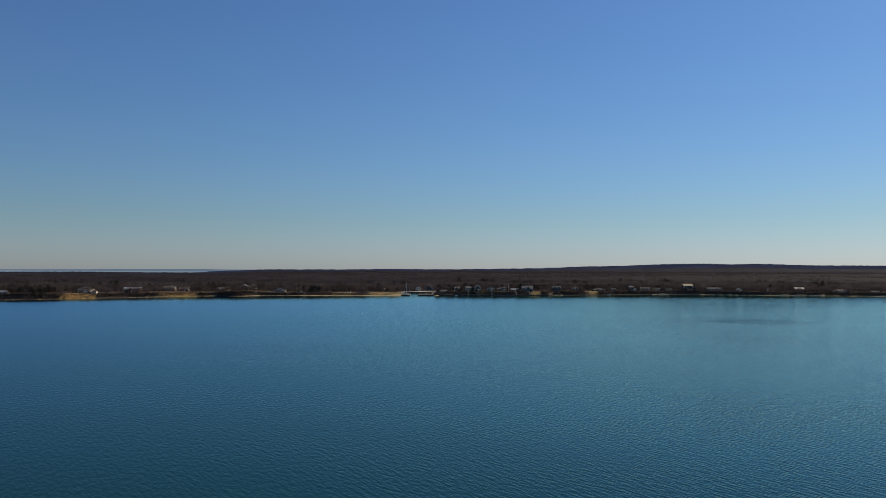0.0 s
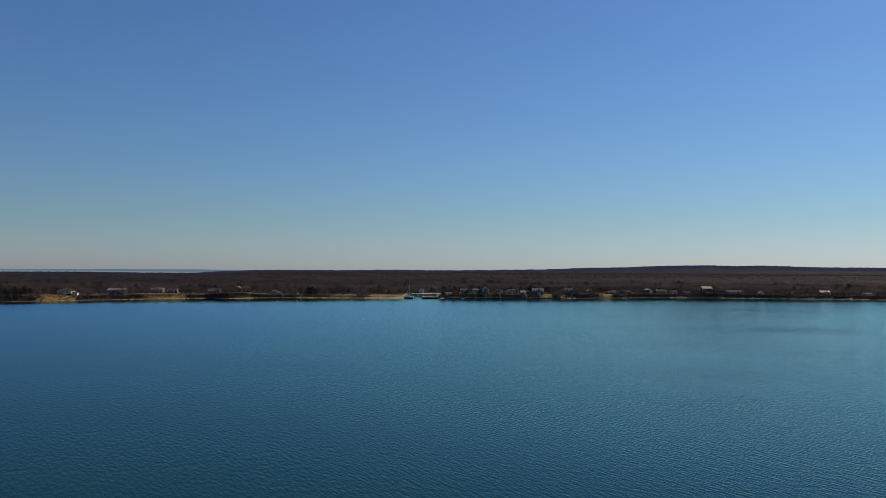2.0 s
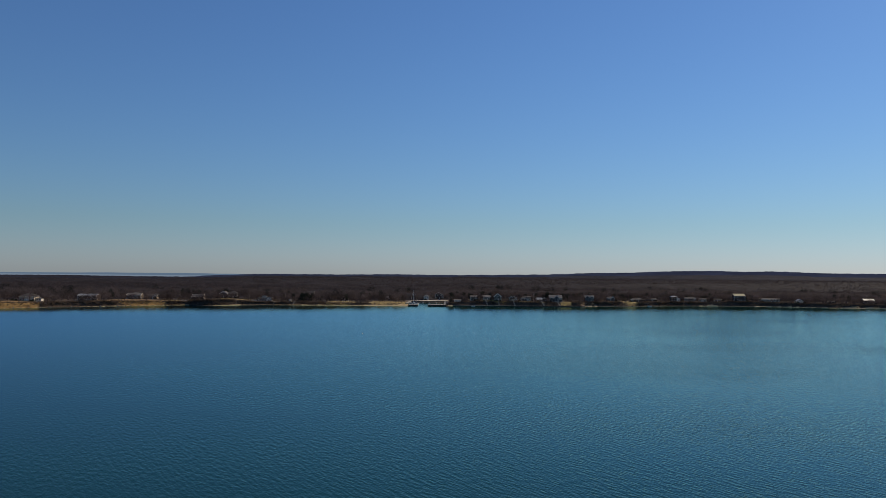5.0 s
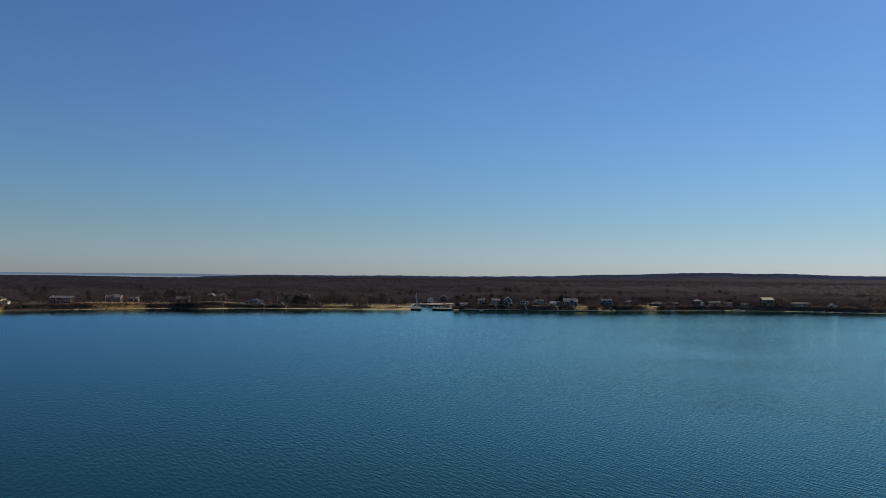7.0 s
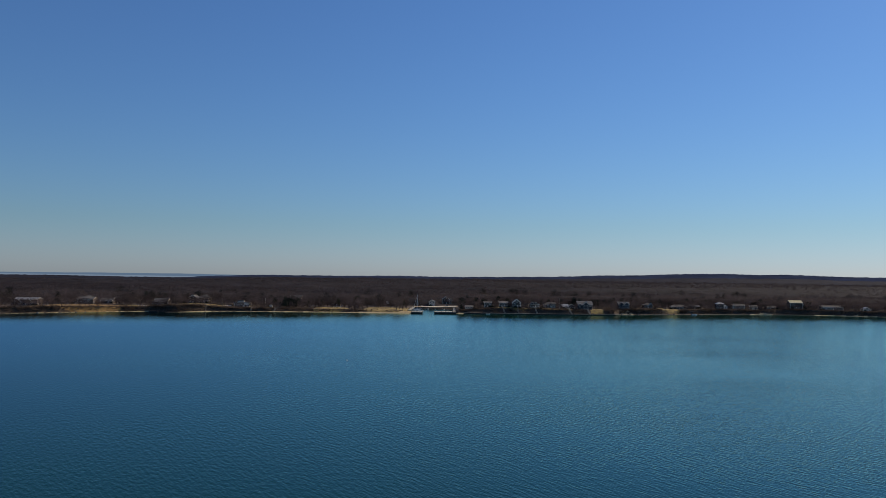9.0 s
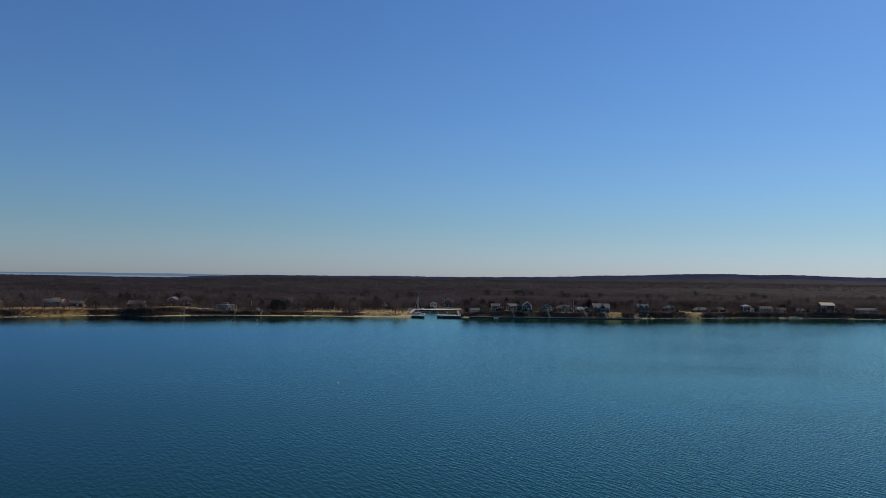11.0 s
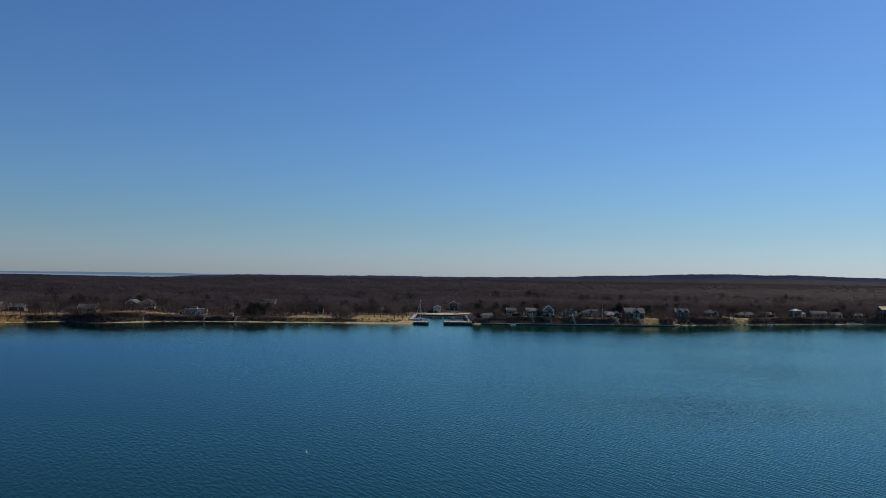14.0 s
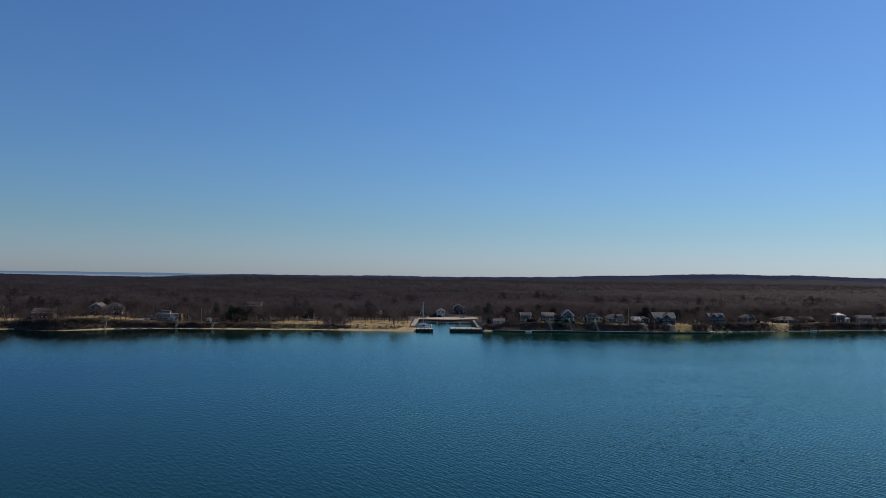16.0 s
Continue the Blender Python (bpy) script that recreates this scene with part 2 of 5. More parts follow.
WHITE = material("white_paint", (0.92, 0.80, 0.64), 0.6, vary=0.08, scale=0.6, fine=9, bump=0.1)
CREAM = material("cream_paint", (0.70, 0.58, 0.42), 0.7, vary=0.1, scale=0.6, fine=9, bump=0.1)
BLUE = material("blue_grey_siding", (0.068, 0.055, 0.050), 0.75, vary=0.15, scale=0.5, fine=5, stretch=(0.2, 0.2, 3))
BROWN = material("brown_siding", (0.10, 0.068, 0.05), 0.85, vary=0.2, scale=0.5, fine=5, stretch=(0.2, 0.2, 3))
GREYWALL = material("grey_siding", (0.33, 0.25, 0.18), 0.8, vary=0.12, scale=0.5, fine=5, stretch=(0.2, 0.2, 3))
ROOF = material("asphalt_shingle", (0.105, 0.092, 0.08), 0.9, vary=0.22, scale=0.6, fine=5, by_object=0.25, spec=0.15)
ROOFPALE = material("pale_shingle", (0.165, 0.147, 0.128), 0.85, vary=0.18, scale=0.6, fine=5, by_object=0.15, spec=0.2)
ROOFYELLOW = material("tan_shingle", (0.62, 0.50, 0.26), 0.8, vary=0.12, scale=0.6, fine=5)
METALROOF = material("pale_metal_roof", (0.34, 0.33, 0.31), 0.5, vary=0.06, scale=0.8, fine=5, bump=0.1)
TIMBER = material("grey_timber", (0.27, 0.23, 0.18), 0.9, vary=0.25, scale=0.8, fine=6, by_object=0.15)
DARKTIMBER = material("tarred_timber", (0.055, 0.045, 0.038), 0.85, vary=0.3, scale=0.8, fine=6, by_object=0.2)
PALEWOOD = material("weathered_pale_wood", (0.44, 0.385, 0.30), 0.85, vary=0.2, scale=0.8, fine=6, by_object=0.12)
STAIRWOOD = material("stair_timber", (0.36, 0.30, 0.23), 0.9, vary=0.2, scale=0.8, fine=6, by_object=0.15)
BRICK = material("chimney_brick", (0.28, 0.14, 0.10), 0.9, vary=0.25, scale=2, fine=12)
GRAVEL = material("pale_gravel", (0.52, 0.45, 0.325), 0.95, vary=0.32, scale=0.3, fine=4, bump=0.3, step=0.03)
STONE = material("boulder", (0.15, 0.14, 0.13), 0.9, vary=0.3, scale=0.9, fine=6, by_object=0.25)
HULL = material("white_gelcoat", (0.84, 0.80, 0.72), 0.25, vary=0.04, scale=1, fine=6, bump=0.0, spec=0.5)
ALU = material("mast_aluminium", (0.62, 0.63, 0.64), 0.35, 0.8, vary=0.06, bump=0.0)
CANVAS = material("blue_canvas", (0.05, 0.08, 0.16), 0.85, vary=0.15)
FLOAT = material("white_float", (0.8, 0.79, 0.75), 0.5, vary=0.05, bump=0)
DARKFLOAT = material("dark_float", (0.03, 0.03, 0.035), 0.6, vary=0.1, bump=0)
RUBBER = material("rubber", (0.03, 0.03, 0.03), 0.8, vary=0.1, bump=0)
CARPAINT = material("silver_car_paint", (0.5, 0.51, 0.53), 0.25, 0.6, vary=0.03, bump=0, spec=0.5)
GLASS = bpy.data.materials.new("window_glass")
GLASS.use_nodes = True
GLASS.node_tree.nodes["Principled BSDF"].inputs["Base Color"].default_value = (0.02, 0.025, 0.03, 1)
GLASS.node_tree.nodes["Principled BSDF"].inputs["Roughness"].default_value = 0.06
GLASS.node_tree.nodes["Principled BSDF"].inputs["Specular IOR Level"].default_value = 0.4
# distance haze put in as glowing colour on the two horizon strips
FARLAND = glow("far_land_haze_glow", (0.100, 0.155, 0.240))
FARBAY = glow("far_bay_haze_glow", (0.165, 0.220, 0.305))


# ---- lie of the land ----
SHORE_X = [-1500, -900, -620, -520, -465, -432, -384, -345, -322, -306, -294, -281, -264, -242, -197, -148, -111, -63, -16, 8, 60, 98, 150, 158, 180, 195, 245, 281, 323, 375, 410, 490, 670, 900, 1500]
SHORE_Y = [560, 700, 820, 872, 904, 944, 986, 1020, 1034, 1026, 1025, 1034, 1050, 1061, 1067, 1075, 1076, 1076, 1092, 1092, 1097, 1099, 1110, 1124, 1130, 1137, 1153, 1172, 1182, 1188, 1186, 1166, 1148, 1142, 1150]
BLUFF_X = [-700, -480, -440, -380, -330, -300, -280, -245, -180, -100, -60, -15, 10, 30, 70, 95, 118, 140, 165, 200, 235, 290, 330, 375, 440, 600, 900]
BLUFF_Z = [5.0, 6.5, 4.6, 5.2, 3.6, 6.2, 6.5, 3.2, 2.8, 2.4, 2.2, 3.4, 5.6, 6.9, 6.6, 6.0, 5.2, 5.4, 5.3, 5.6, 4.8, 5.2, 4.5, 6.5, 5.4, 4.6, 5.0]
BASIN = (-70.0, -20.5, 1186.0)       # the boat basin: its sides and its head


def shore(x):
    return np.interp(x, SHORE_X, SHORE_Y)


def smooth(a, b, v):
    u = np.clip((v - a) / (b - a), 0, 1)
    return u * u * (3 - 2 * u)


def wobble(x, y, size, seed=0.0):
    """A cheap rolling unevenness between -1 and 1."""
    return (np.sin(x / size + seed) * np.cos(y / size * 1.3 + seed * 2.1) + 0.6 * np.sin((x * 0.7 - y * 1.1) / size * 2.3 + seed * 3.7)) / 1.6


def ground_z(x, y):
    x, y = np.asarray(x, float), np.asarray(y, float)
    s = y - shore(x)
    top = np.interp(x, BLUFF_X, BLUFF_Z)
    beach = 4.2 + 1.5 * wobble(x, 0 * x, 31.0)
    z = np.where(s < 0, np.maximum(s * 0.12, -4.0), 0.0) + 0.12 * np.clip(s, 0, beach)
    z = z + (top - 0.6) * smooth(beach, beach + 1.2 + top * 0.5, s)
    z = z + 0.25 * wobble(x, y, 9.0) * smooth(8, 25, s)
    # inland it climbs slowly, less so towards the bay beyond
    far = np.interp(x + (y - 2800) * 0.0, [-1500, -900, -300, 300, 1500], [5, 6, 20, 22, 24])
    z = z + (far - 4) * smooth(150, 1800, s) ** 1.1
    inside = (x > np.where(y < 1096, -64.0, BASIN[0])) & (x < BASIN[1]) & (y < BASIN[2]) & (y > shore(x) - 30)
    return np.where(inside, -2.5, z)


# lawns and clearings: middle x, y and half widths
LAWNS = [(-92, 1120, 25, 40), (-152, 1104, 17, 28), (-291, 1076, 10, 22), (-336, 1064, 14, 14), (-308, 1086, 5, 14), (-268, 1080, 9, 10), (-222, 1083, 18, 8), (131, 1128, 7.5, 26), (28, 1105.5, 28, 2.5), (82, 1109, 22, 2.5), (221, 1172, 13, 22), (268, 1188, 8, 10)]
ORANGES = [(-459, 930, 18, 24), (-382, 1028, 38, 32), (-425, 985, 8, 12)]
SANDS = [(-42, 1203, 25, 14), (166, 1131, 6, 4)]


def zone(areas, x, y):
    v = np.zeros_like(x)
    for cx, cy, a, b in areas:
        d = ((x - cx) / a) ** 4 + ((y - cy) / b) ** 4
        v = np.maximum(v, np.clip(1.25 - 0.65 * d, 0, 1))
    return v


def sheet(name, xs, ys, height, mat, skirt=None):
    """A grid mesh over the plan, with a height for each point."""
    gx, gy = np.meshgrid(xs, ys)
    gz = height(gx, gy)
    co = np.stack([gx, gy, gz], -1).reshape(-1, 3)
    w, h = len(xs), len(ys)
    i = (np.arange(h - 1)[:, None] * w + np.arange(w - 1)[None]).ravel()
    quads = np.stack([i, i + 1, i + w + 1, i + w], 1)
    me = mesh_of(name, co, quads, mat)
    return new(name, me), gx.ravel(), gy.ravel()


def mesh_of(name, co, faces, mat, flat=False):
    me = bpy.data.meshes.new(name)
    k = faces.shape[1]
    me.vertices.add(len(co))
    me.vertices.foreach_set("co", np.asarray(co, np.float32).ravel())
    me.loops.add(faces.size)
    me.loops.foreach_set("vertex_index", faces.astype(np.int32).ravel())
    me.polygons.add(len(faces))
    me.polygons.foreach_set("loop_start", np.arange(0, faces.size, k, dtype=np.int32))
    me.update(calc_edges=True)
    me.polygons.foreach_set("use_smooth", np.full(len(faces), not flat, dtype=bool))
    me.materials.append(mat)
    me.validate()
    return me


def steps(*runs):
    """Grid lines: runs of (from, to, step), end to end."""
    out = [np.arange(a, b, s) for a, b, s in runs]
    return np.concatenate(out + [[runs[-1][1]]])


XS = steps((-5000, -1500, 250), (-1500, -640, 20), (-640, 700, 3.1), (700, 1500, 20), (1500, 5000, 250))
YS = steps((400, 850, 25), (850, 1230, 2.9), (1230, 1500, 10), (1500, 3000, 60), (3000, 4900, 150))
ground, vx, vy = sheet("ground", XS, YS, ground_z, GROUND)
s_all = vy - shore(vx)
sand = np.where((s_all > -3) & (s_all < np.where(vx < -110, 2.2, 3.4) + 1.2 * wobble(vx, vy, 23.0) + 2.2 * smooth(-150, -110, vx) * (vx < -60)), 1.0, 0.0) * np.where(vx < -330, 0.5, 1) * np.where((vx > -318) & (vx < -290), 0.2, 1)
sand = sand * np.where(((vx > 200) & (vx < 322)) | ((vx > 350) & (vx < 400)), 0.2, 1) * np.where((vx > 55) & (vx < 157), 0.3, 1) * np.where((vx > 174) & (vx < 200), 0.2, 1)
for name, values in (("lawn", zone(LAWNS, vx, vy)), ("orange", zone(ORANGES, vx, vy)), ("sand", np.maximum(sand, zone(SANDS, vx, vy)))):
    a = ground.data.attributes.new(name, "FLOAT", "POINT")
    a.data.foreach_set("value", values.astype(np.float32))
tagged(ground, "gently rising wooded shore with sandy beach and dry lawns", "ground", kind="structure")

lot, _, _ = sheet("pavement", steps((-60, -19, 2.0)), steps((1187.5, 1215, 2.5)), lambda x, y: ground_z(x, y) + 0.12, GRAVEL)
tagged(lot, "pale gravel parking ground behind the basin", "pavement", kind="structure")
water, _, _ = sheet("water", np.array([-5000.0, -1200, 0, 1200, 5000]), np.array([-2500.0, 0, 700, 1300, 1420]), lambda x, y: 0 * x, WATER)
tagged(water, "calm teal blue bay water with fine wind ripples", "water", kind="structure")


# ---- woods ----
HOUSES = []          # plan rectangles that trees keep out of: x0, x1, y0, y1
FRONTS = []          # the houses themselves, with the line of their front or deck


def crowns(x, y, cell, seed):
    """Rounded tree tops on a jittered grid: height of the canopy's surface above its base, from -1 to 1."""
    best = np.full(x.shape, -9.0)
    ix, iy = np.floor(x / cell), np.floor(y / cell)
    for dx in (-1, 0, 1):
        for dy in (-1, 0, 1):
            cx, cy = ix + dx, iy + dy
            h1 = np.modf(np.abs(np.sin(cx * 127.1 + cy * 311.7 + seed) * 43758.5453))[0]
            h2 = np.modf(np.abs(np.sin(cx * 269.5 + cy * 183.3 + seed) * 24634.6345))[0]
            h3 = np.modf(np.abs(np.sin(cx * 419.2 + cy * 371.9 + seed) * 35412.1177))[0]
            d2 = ((x / cell - cx - 0.15 - 0.7 * h1) ** 2 + (y / cell - cy - 0.15 - 0.7 * h2) ** 2)
            best = np.maximum(best, h3 * 1.1 - 1.4 * d2)
    return np.clip(best, -1, 1.1)


def canopy_z(x, y):
    s = y - shore(x)
    lift = smooth(95, 190, s)
    for x0, x1, y1, amount in ((-76, -10, 1222, 1.0), (-38, -24, 1276, 0.75)):      # the open ground round the basin
        lift = lift * (1 - amount * smooth(x0 - 12, x0, x) * (1 - smooth(x1, x1 + 12, x)) * (1 - smooth(y1, y1 + 25, y)))
    return ground_z(x, y) - 1.5 + lift * (7.2 + 1.0 * wobble(x, y, 90.0)) + lift * crowns(x, y, 8.0, 1.0) * 2.6


def canopy_far(x, y):
    return ground_z(x, y) + 7.0 + 2.0 * wobble(x, y, 210.0, 2.0) + crowns(x, y, 17.0, 4.0) * 4.0 - 12 * (1 - smooth(1560, 1640, y)) - 3.0 * smooth(2100, 2700, y) - 30 * smooth(2750, 2850, y)


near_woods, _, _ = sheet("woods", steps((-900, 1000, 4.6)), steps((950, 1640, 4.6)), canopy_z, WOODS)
tagged(near_woods, "bare grey-brown winter woods behind the shore, shade in their colour", "woods", kind="stuff")
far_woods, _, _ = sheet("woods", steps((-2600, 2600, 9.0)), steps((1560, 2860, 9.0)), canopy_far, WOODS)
tagged(far_woods, "bare brown winter woods stretching inland, shade in their colour", "woods", kind="stuff")


def skyline(x, y):
    """Height of the last crest in the direction of a place on the plan."""
    return np.interp(x * 4700 / np.maximum(y, 1), [-1400, -1150, -900, -600, -300, 0, 340, 655, 843, 1062, 1282, 1500, 1970, 2300, 3200], [22, 31, 33, 33, 37, 37, 42, 49, 57, 63, 71, 77, 78, 72, 70])


def hill_z(x, y):
    return -20 + (skyline(x, y) + 20 - 2 + 2.5 * wobble(x, y, 160.0, 1.0) + 3.0 * crowns(x, y, 28.0, 7.0) + 2.4 * crowns(x, y, 75.0, 9.0)) * smooth(3000, 4600, y)


def foothill_z(x, y):
    crest = skyline(x, y) - 38
    rise = 38 + 0.745 * (crest - 8 - 0.3 * np.maximum(crest, 0)) - 4
    return 8 + (rise - 8 + 1.5 * wobble(x, y, 120.0, 3.0) + 3.2 * crowns(x, y, 19.0, 5.0)) * smooth(2500, 3450, y) - 40 * smooth(3520, 3640, y)


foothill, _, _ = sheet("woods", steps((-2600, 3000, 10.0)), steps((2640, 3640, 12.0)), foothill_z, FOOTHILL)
tagged(foothill, "bare winter woods rising to the hill, haze in their colour", "woods", kind="stuff")
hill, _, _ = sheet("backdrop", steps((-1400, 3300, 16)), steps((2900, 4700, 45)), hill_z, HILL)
tagged(hill, "distant wooded hill, blue haze in its colour", "hill", kind="structure")


def ridge(name, y, x0, x1, low, high, mat, label, uneven):
    """A long low strip of distance with an uneven top."""
    xs = np.arange(x0, x1, 30.0)
    topline = high(xs) + uneven * wobble(xs, 0 * xs, 70.0) + uneven * 0.5 * wobble(xs, 0 * xs + 40, 23.0)
    co = np.concatenate([np.stack([xs, 0 * xs + y, 0 * xs + low], 1), np.stack([xs, 0 * xs + y, topline], 1), np.stack([xs, 0 * xs + y + 60, topline], 1)])
    k = len(xs)
    i = np.arange(k - 1)
    quads = np.concatenate([np.stack([i, i + 1, i + 1 + k, i + k], 1), np.stack([i + k, i + k + 1, i + 1 + 2 * k, i + 2 * k], 1)])
    return tagged(new(name, mesh_of(name, co, quads, mat, True)), label, name, kind="structure")


ridge("backdrop", 4740, -4200, -1000, 4, lambda x: 0 * x + 19, FARBAY, "glowing pale strip standing for open water beyond the woods", 0.0)
ridge("backdrop", 4690, -4200, -900, 18.5, lambda x: np.interp(x, [-4200, -2600, -2000, -1500, -1150, -900], [25, 26.5, 31, 32.5, 29, 26.5]), FARLAND, "low blue land on the far horizon, glowing with haze colour", 0.7)


# ---- building helpers ----
def part(name, bm, mat, parent=None, label=""):
    me = bpy.data.meshes.new(name)
    bm.to_mesh(me)
    bm.free()
    me.materials.append(mat)
    ob = new(name, me)
    ob.parent = parent
    return tagged(ob, label) if label else ob


def share(name, me, parent, x=0.0, y=0.0, z=0.0, turn=0.0):
    ob = new(name, me)
    ob.parent = parent
    ob.matrix_basis = pose(x, y, z, 0, 0, turn)
    return ob


def box(bm, x0, x1, y0, y1, z0, z1, bevel=0.0):
    v = [bm.verts.new((x, y, z)) for z in (z0, z1) for y in (y0, y1) for x in (x0, x1)]
    fs = [bm.faces.new([v[i] for i in f]) for f in ((0, 2, 3, 1), (4, 5, 7, 6), (0, 1, 5, 4), (2, 6, 7, 3), (0, 4, 6, 2), (1, 3, 7, 5))]
    if bevel:
        bmesh.ops.bevel(bm, geom=list({e for f in fs for e in f.edges}), offset=bevel, segments=1, affect="EDGES")
    return bm


def bar(bm, a, b, r0, r1=None, sides=6):
    """A tapered round bar from a to b."""
    a, b = Vector(a), Vector(b)
    r1 = r0 if r1 is None else r1
    q = (b - a).to_track_quat("Z", "Y")
    rings = []
    for p, r in ((a, r0), (b, r1)):
        rings.append([bm.verts.new(p + q @ Vector((r * math.cos(2 * math.pi * i / sides), r * math.sin(2 * math.pi * i / sides), 0))) for i in range(sides)])
    for i in range(sides):
        j = (i + 1) % sides
        bm.faces.new((rings[0][i], rings[0][j], rings[1][j], rings[1][i]))
    bm.faces.new(rings[0][::-1])
    bm.faces.new(rings[1])
    return bm


def beam(bm, a, b, w, h):
    """A squared beam from a to b, w wide and h high."""
    a, b = Vector(a), Vector(b)
    d = (b - a).normalized()
    side = d.cross(Vector((0, 0, 1)))
    side = side.normalized() if side.length > 1e-4 else Vector((1, 0, 0))
    up = side.cross(d)
    ends = [[bm.verts.new(p + side * (w / 2 * i) + up * (h / 2 * j)) for i, j in ((-1, -1), (1, -1), (1, 1), (-1, 1))] for p in (a, b)]
    for i in range(4):
        j = (i + 1) % 4
        bm.faces.new((ends[0][i], ends[0][j], ends[1][j], ends[1][i]))
    bm.faces.new(ends[0][::-1])
    bm.faces.new(ends[1])
    return bm


def extrude_profile(bm, pts, axis, a, b):
    """A closed outline of (across, up) pulled along x (axis 0) or y (axis 1) from a to b."""
    def place(t, u, z):
        return (t, u, z) if axis == 0 else (u, t, z)
    one = [bm.verts.new(place(a, u, z)) for u, z in pts]
    two = [bm.verts.new(place(b, u, z)) for u, z in pts]
    k = len(pts)
    for i in range(k):
        j = (i + 1) % k
        bm.faces.new((one[i], one[j], two[j], two[i]))
    bm.faces.new(one[::-1])
    bm.faces.new(two)
    bmesh.ops.recalc_face_normals(bm, faces=bm.faces)
    return bm


def thing(name, label, category, x, y, z, turn=0.0, group=""):
    root = new(name)
    root.matrix_basis = pose(x, y, z, 0, 0, turn)
    return tagged(root, label, category, group)


WINDOWS = {}


def window(parent, x, y, z, w, h, mat=None, turn=0.0):
    """A framed window, its frame proud of the wall, with its pane and mullion."""
    mat = mat or WHITE
    key = (round(w, 2), round(h, 2), mat.name)
    if key not in WINDOWS:
        bm = bmesh.new()
        t = 0.15
        box(bm, -w / 2 - t, w / 2 + t, -0.10, 0, h, h + t)
        box(bm, -w / 2 - t, w / 2 + t, -0.14, 0, -t, 0)
        box(bm, -w / 2 - t, -w / 2, -0.10, 0, 0, h)
        box(bm, w / 2, w / 2 + t, -0.10, 0, 0, h)
        box(bm, -0.04, 0.04, -0.07, 0, 0, h)
        frame_mesh = bpy.data.meshes.new("window")
        bm.to_mesh(frame_mesh)
        frame_mesh.materials.append(mat)
        bm = bmesh.new()
        box(bm, -w / 2, w / 2, -0.05, -0.01, 0, h)
        pane_mesh = bpy.data.meshes.new("pane")
        bm.to_mesh(pane_mesh)
        pane_mesh.materials.append(GLASS)
        WINDOWS[key] = frame_mesh, pane_mesh
    f, p = WINDOWS[key]
    ob = share("window", f, parent, x, y, z, turn)
    share("pane", p, ob)
    return ob


def roof_mesh(kind, w, d, eaves, top, over=0.45, thick=0.22):
    bm = bmesh.new()
    if kind == "side":
        k = (top - eaves) / (d / 2)
        o = d / 2 + over
        extrude_profile(bm, [(-o, eaves - k * over), (0, top), (o, eaves - k * over), (o, eaves - k * over + thick), (0, top + thick * 1.2), (-o, eaves - k * over + thick)], 0, -w / 2 - over, w / 2 + over)
    elif kind == "front":
        k = (top - eaves) / (w / 2)
        o = w / 2 + over
        extrude_profile(bm, [(-o, eaves - k * over), (0, top), (o, eaves - k * over), (o, eaves - k * over + thick), (0, top + thick * 1.2), (-o, eaves - k * over + thick)], 1, -d / 2 - over, d / 2 + over)
    elif kind == "hip":
        a, b = w / 2 + over, d / 2 + over
        run = max(a - b, 0.3) if w > d else 0.3
        low = [bm.verts.new((x, y, eaves)) for x, y in ((-a, -b), (a, -b), (a, b), (-a, b))]
        mid = [bm.verts.new((x, y, eaves + thick)) for x, y in ((-a, -b), (a, -b), (a, b), (-a, b))]
        r0, r1 = bm.verts.new((-run, 0, top)), bm.verts.new((run, 0, top))
        for i in range(4):
            j = (i + 1) % 4
            bm.faces.new((low[i], low[j], mid[j], mid[i]))
        for f in ((mid[0], mid[1], r1, r0), (mid[1], mid[2], r1), (mid[2], mid[3], r0, r1), (mid[3], mid[0], r0)):
            bm.faces.new(f)
        bm.faces.new(low[::-1])
    elif kind == "shed":
        o = d / 2 + over
        extrude_profile(bm, [(-o, eaves), (o, top), (o, top + thick), (-o, eaves + thick)], 0, -w / 2 - over, w / 2 + over)
    else:
        box(bm, -w / 2 - 0.2, w / 2 + 0.2, -d / 2 - 0.2, d / 2 + 0.2, eaves, top)
    return bm


def wall_mesh(kind, w, d, eaves, top, low=-2.5):
    bm = bmesh.new()
    if kind == "front":
        extrude_profile(bm, [(-w / 2, low), (w / 2, low), (w / 2, eaves), (0, top), (-w / 2, eaves)], 1, -d / 2, d / 2)
    elif kind == "side":
        extrude_profile(bm, [(-d / 2, low), (d / 2, low), (d / 2, eaves), (0, top), (-d / 2, eaves)], 0, -w / 2, w / 2)
    elif kind == "shed":
        extrude_profile(bm, [(-d / 2, low), (d / 2, low), (d / 2, top), (-d / 2, eaves)], 0, -w / 2, w / 2)
    else:
        box(bm, -w / 2, w / 2, -d / 2, d / 2, low, eaves)
    return bm


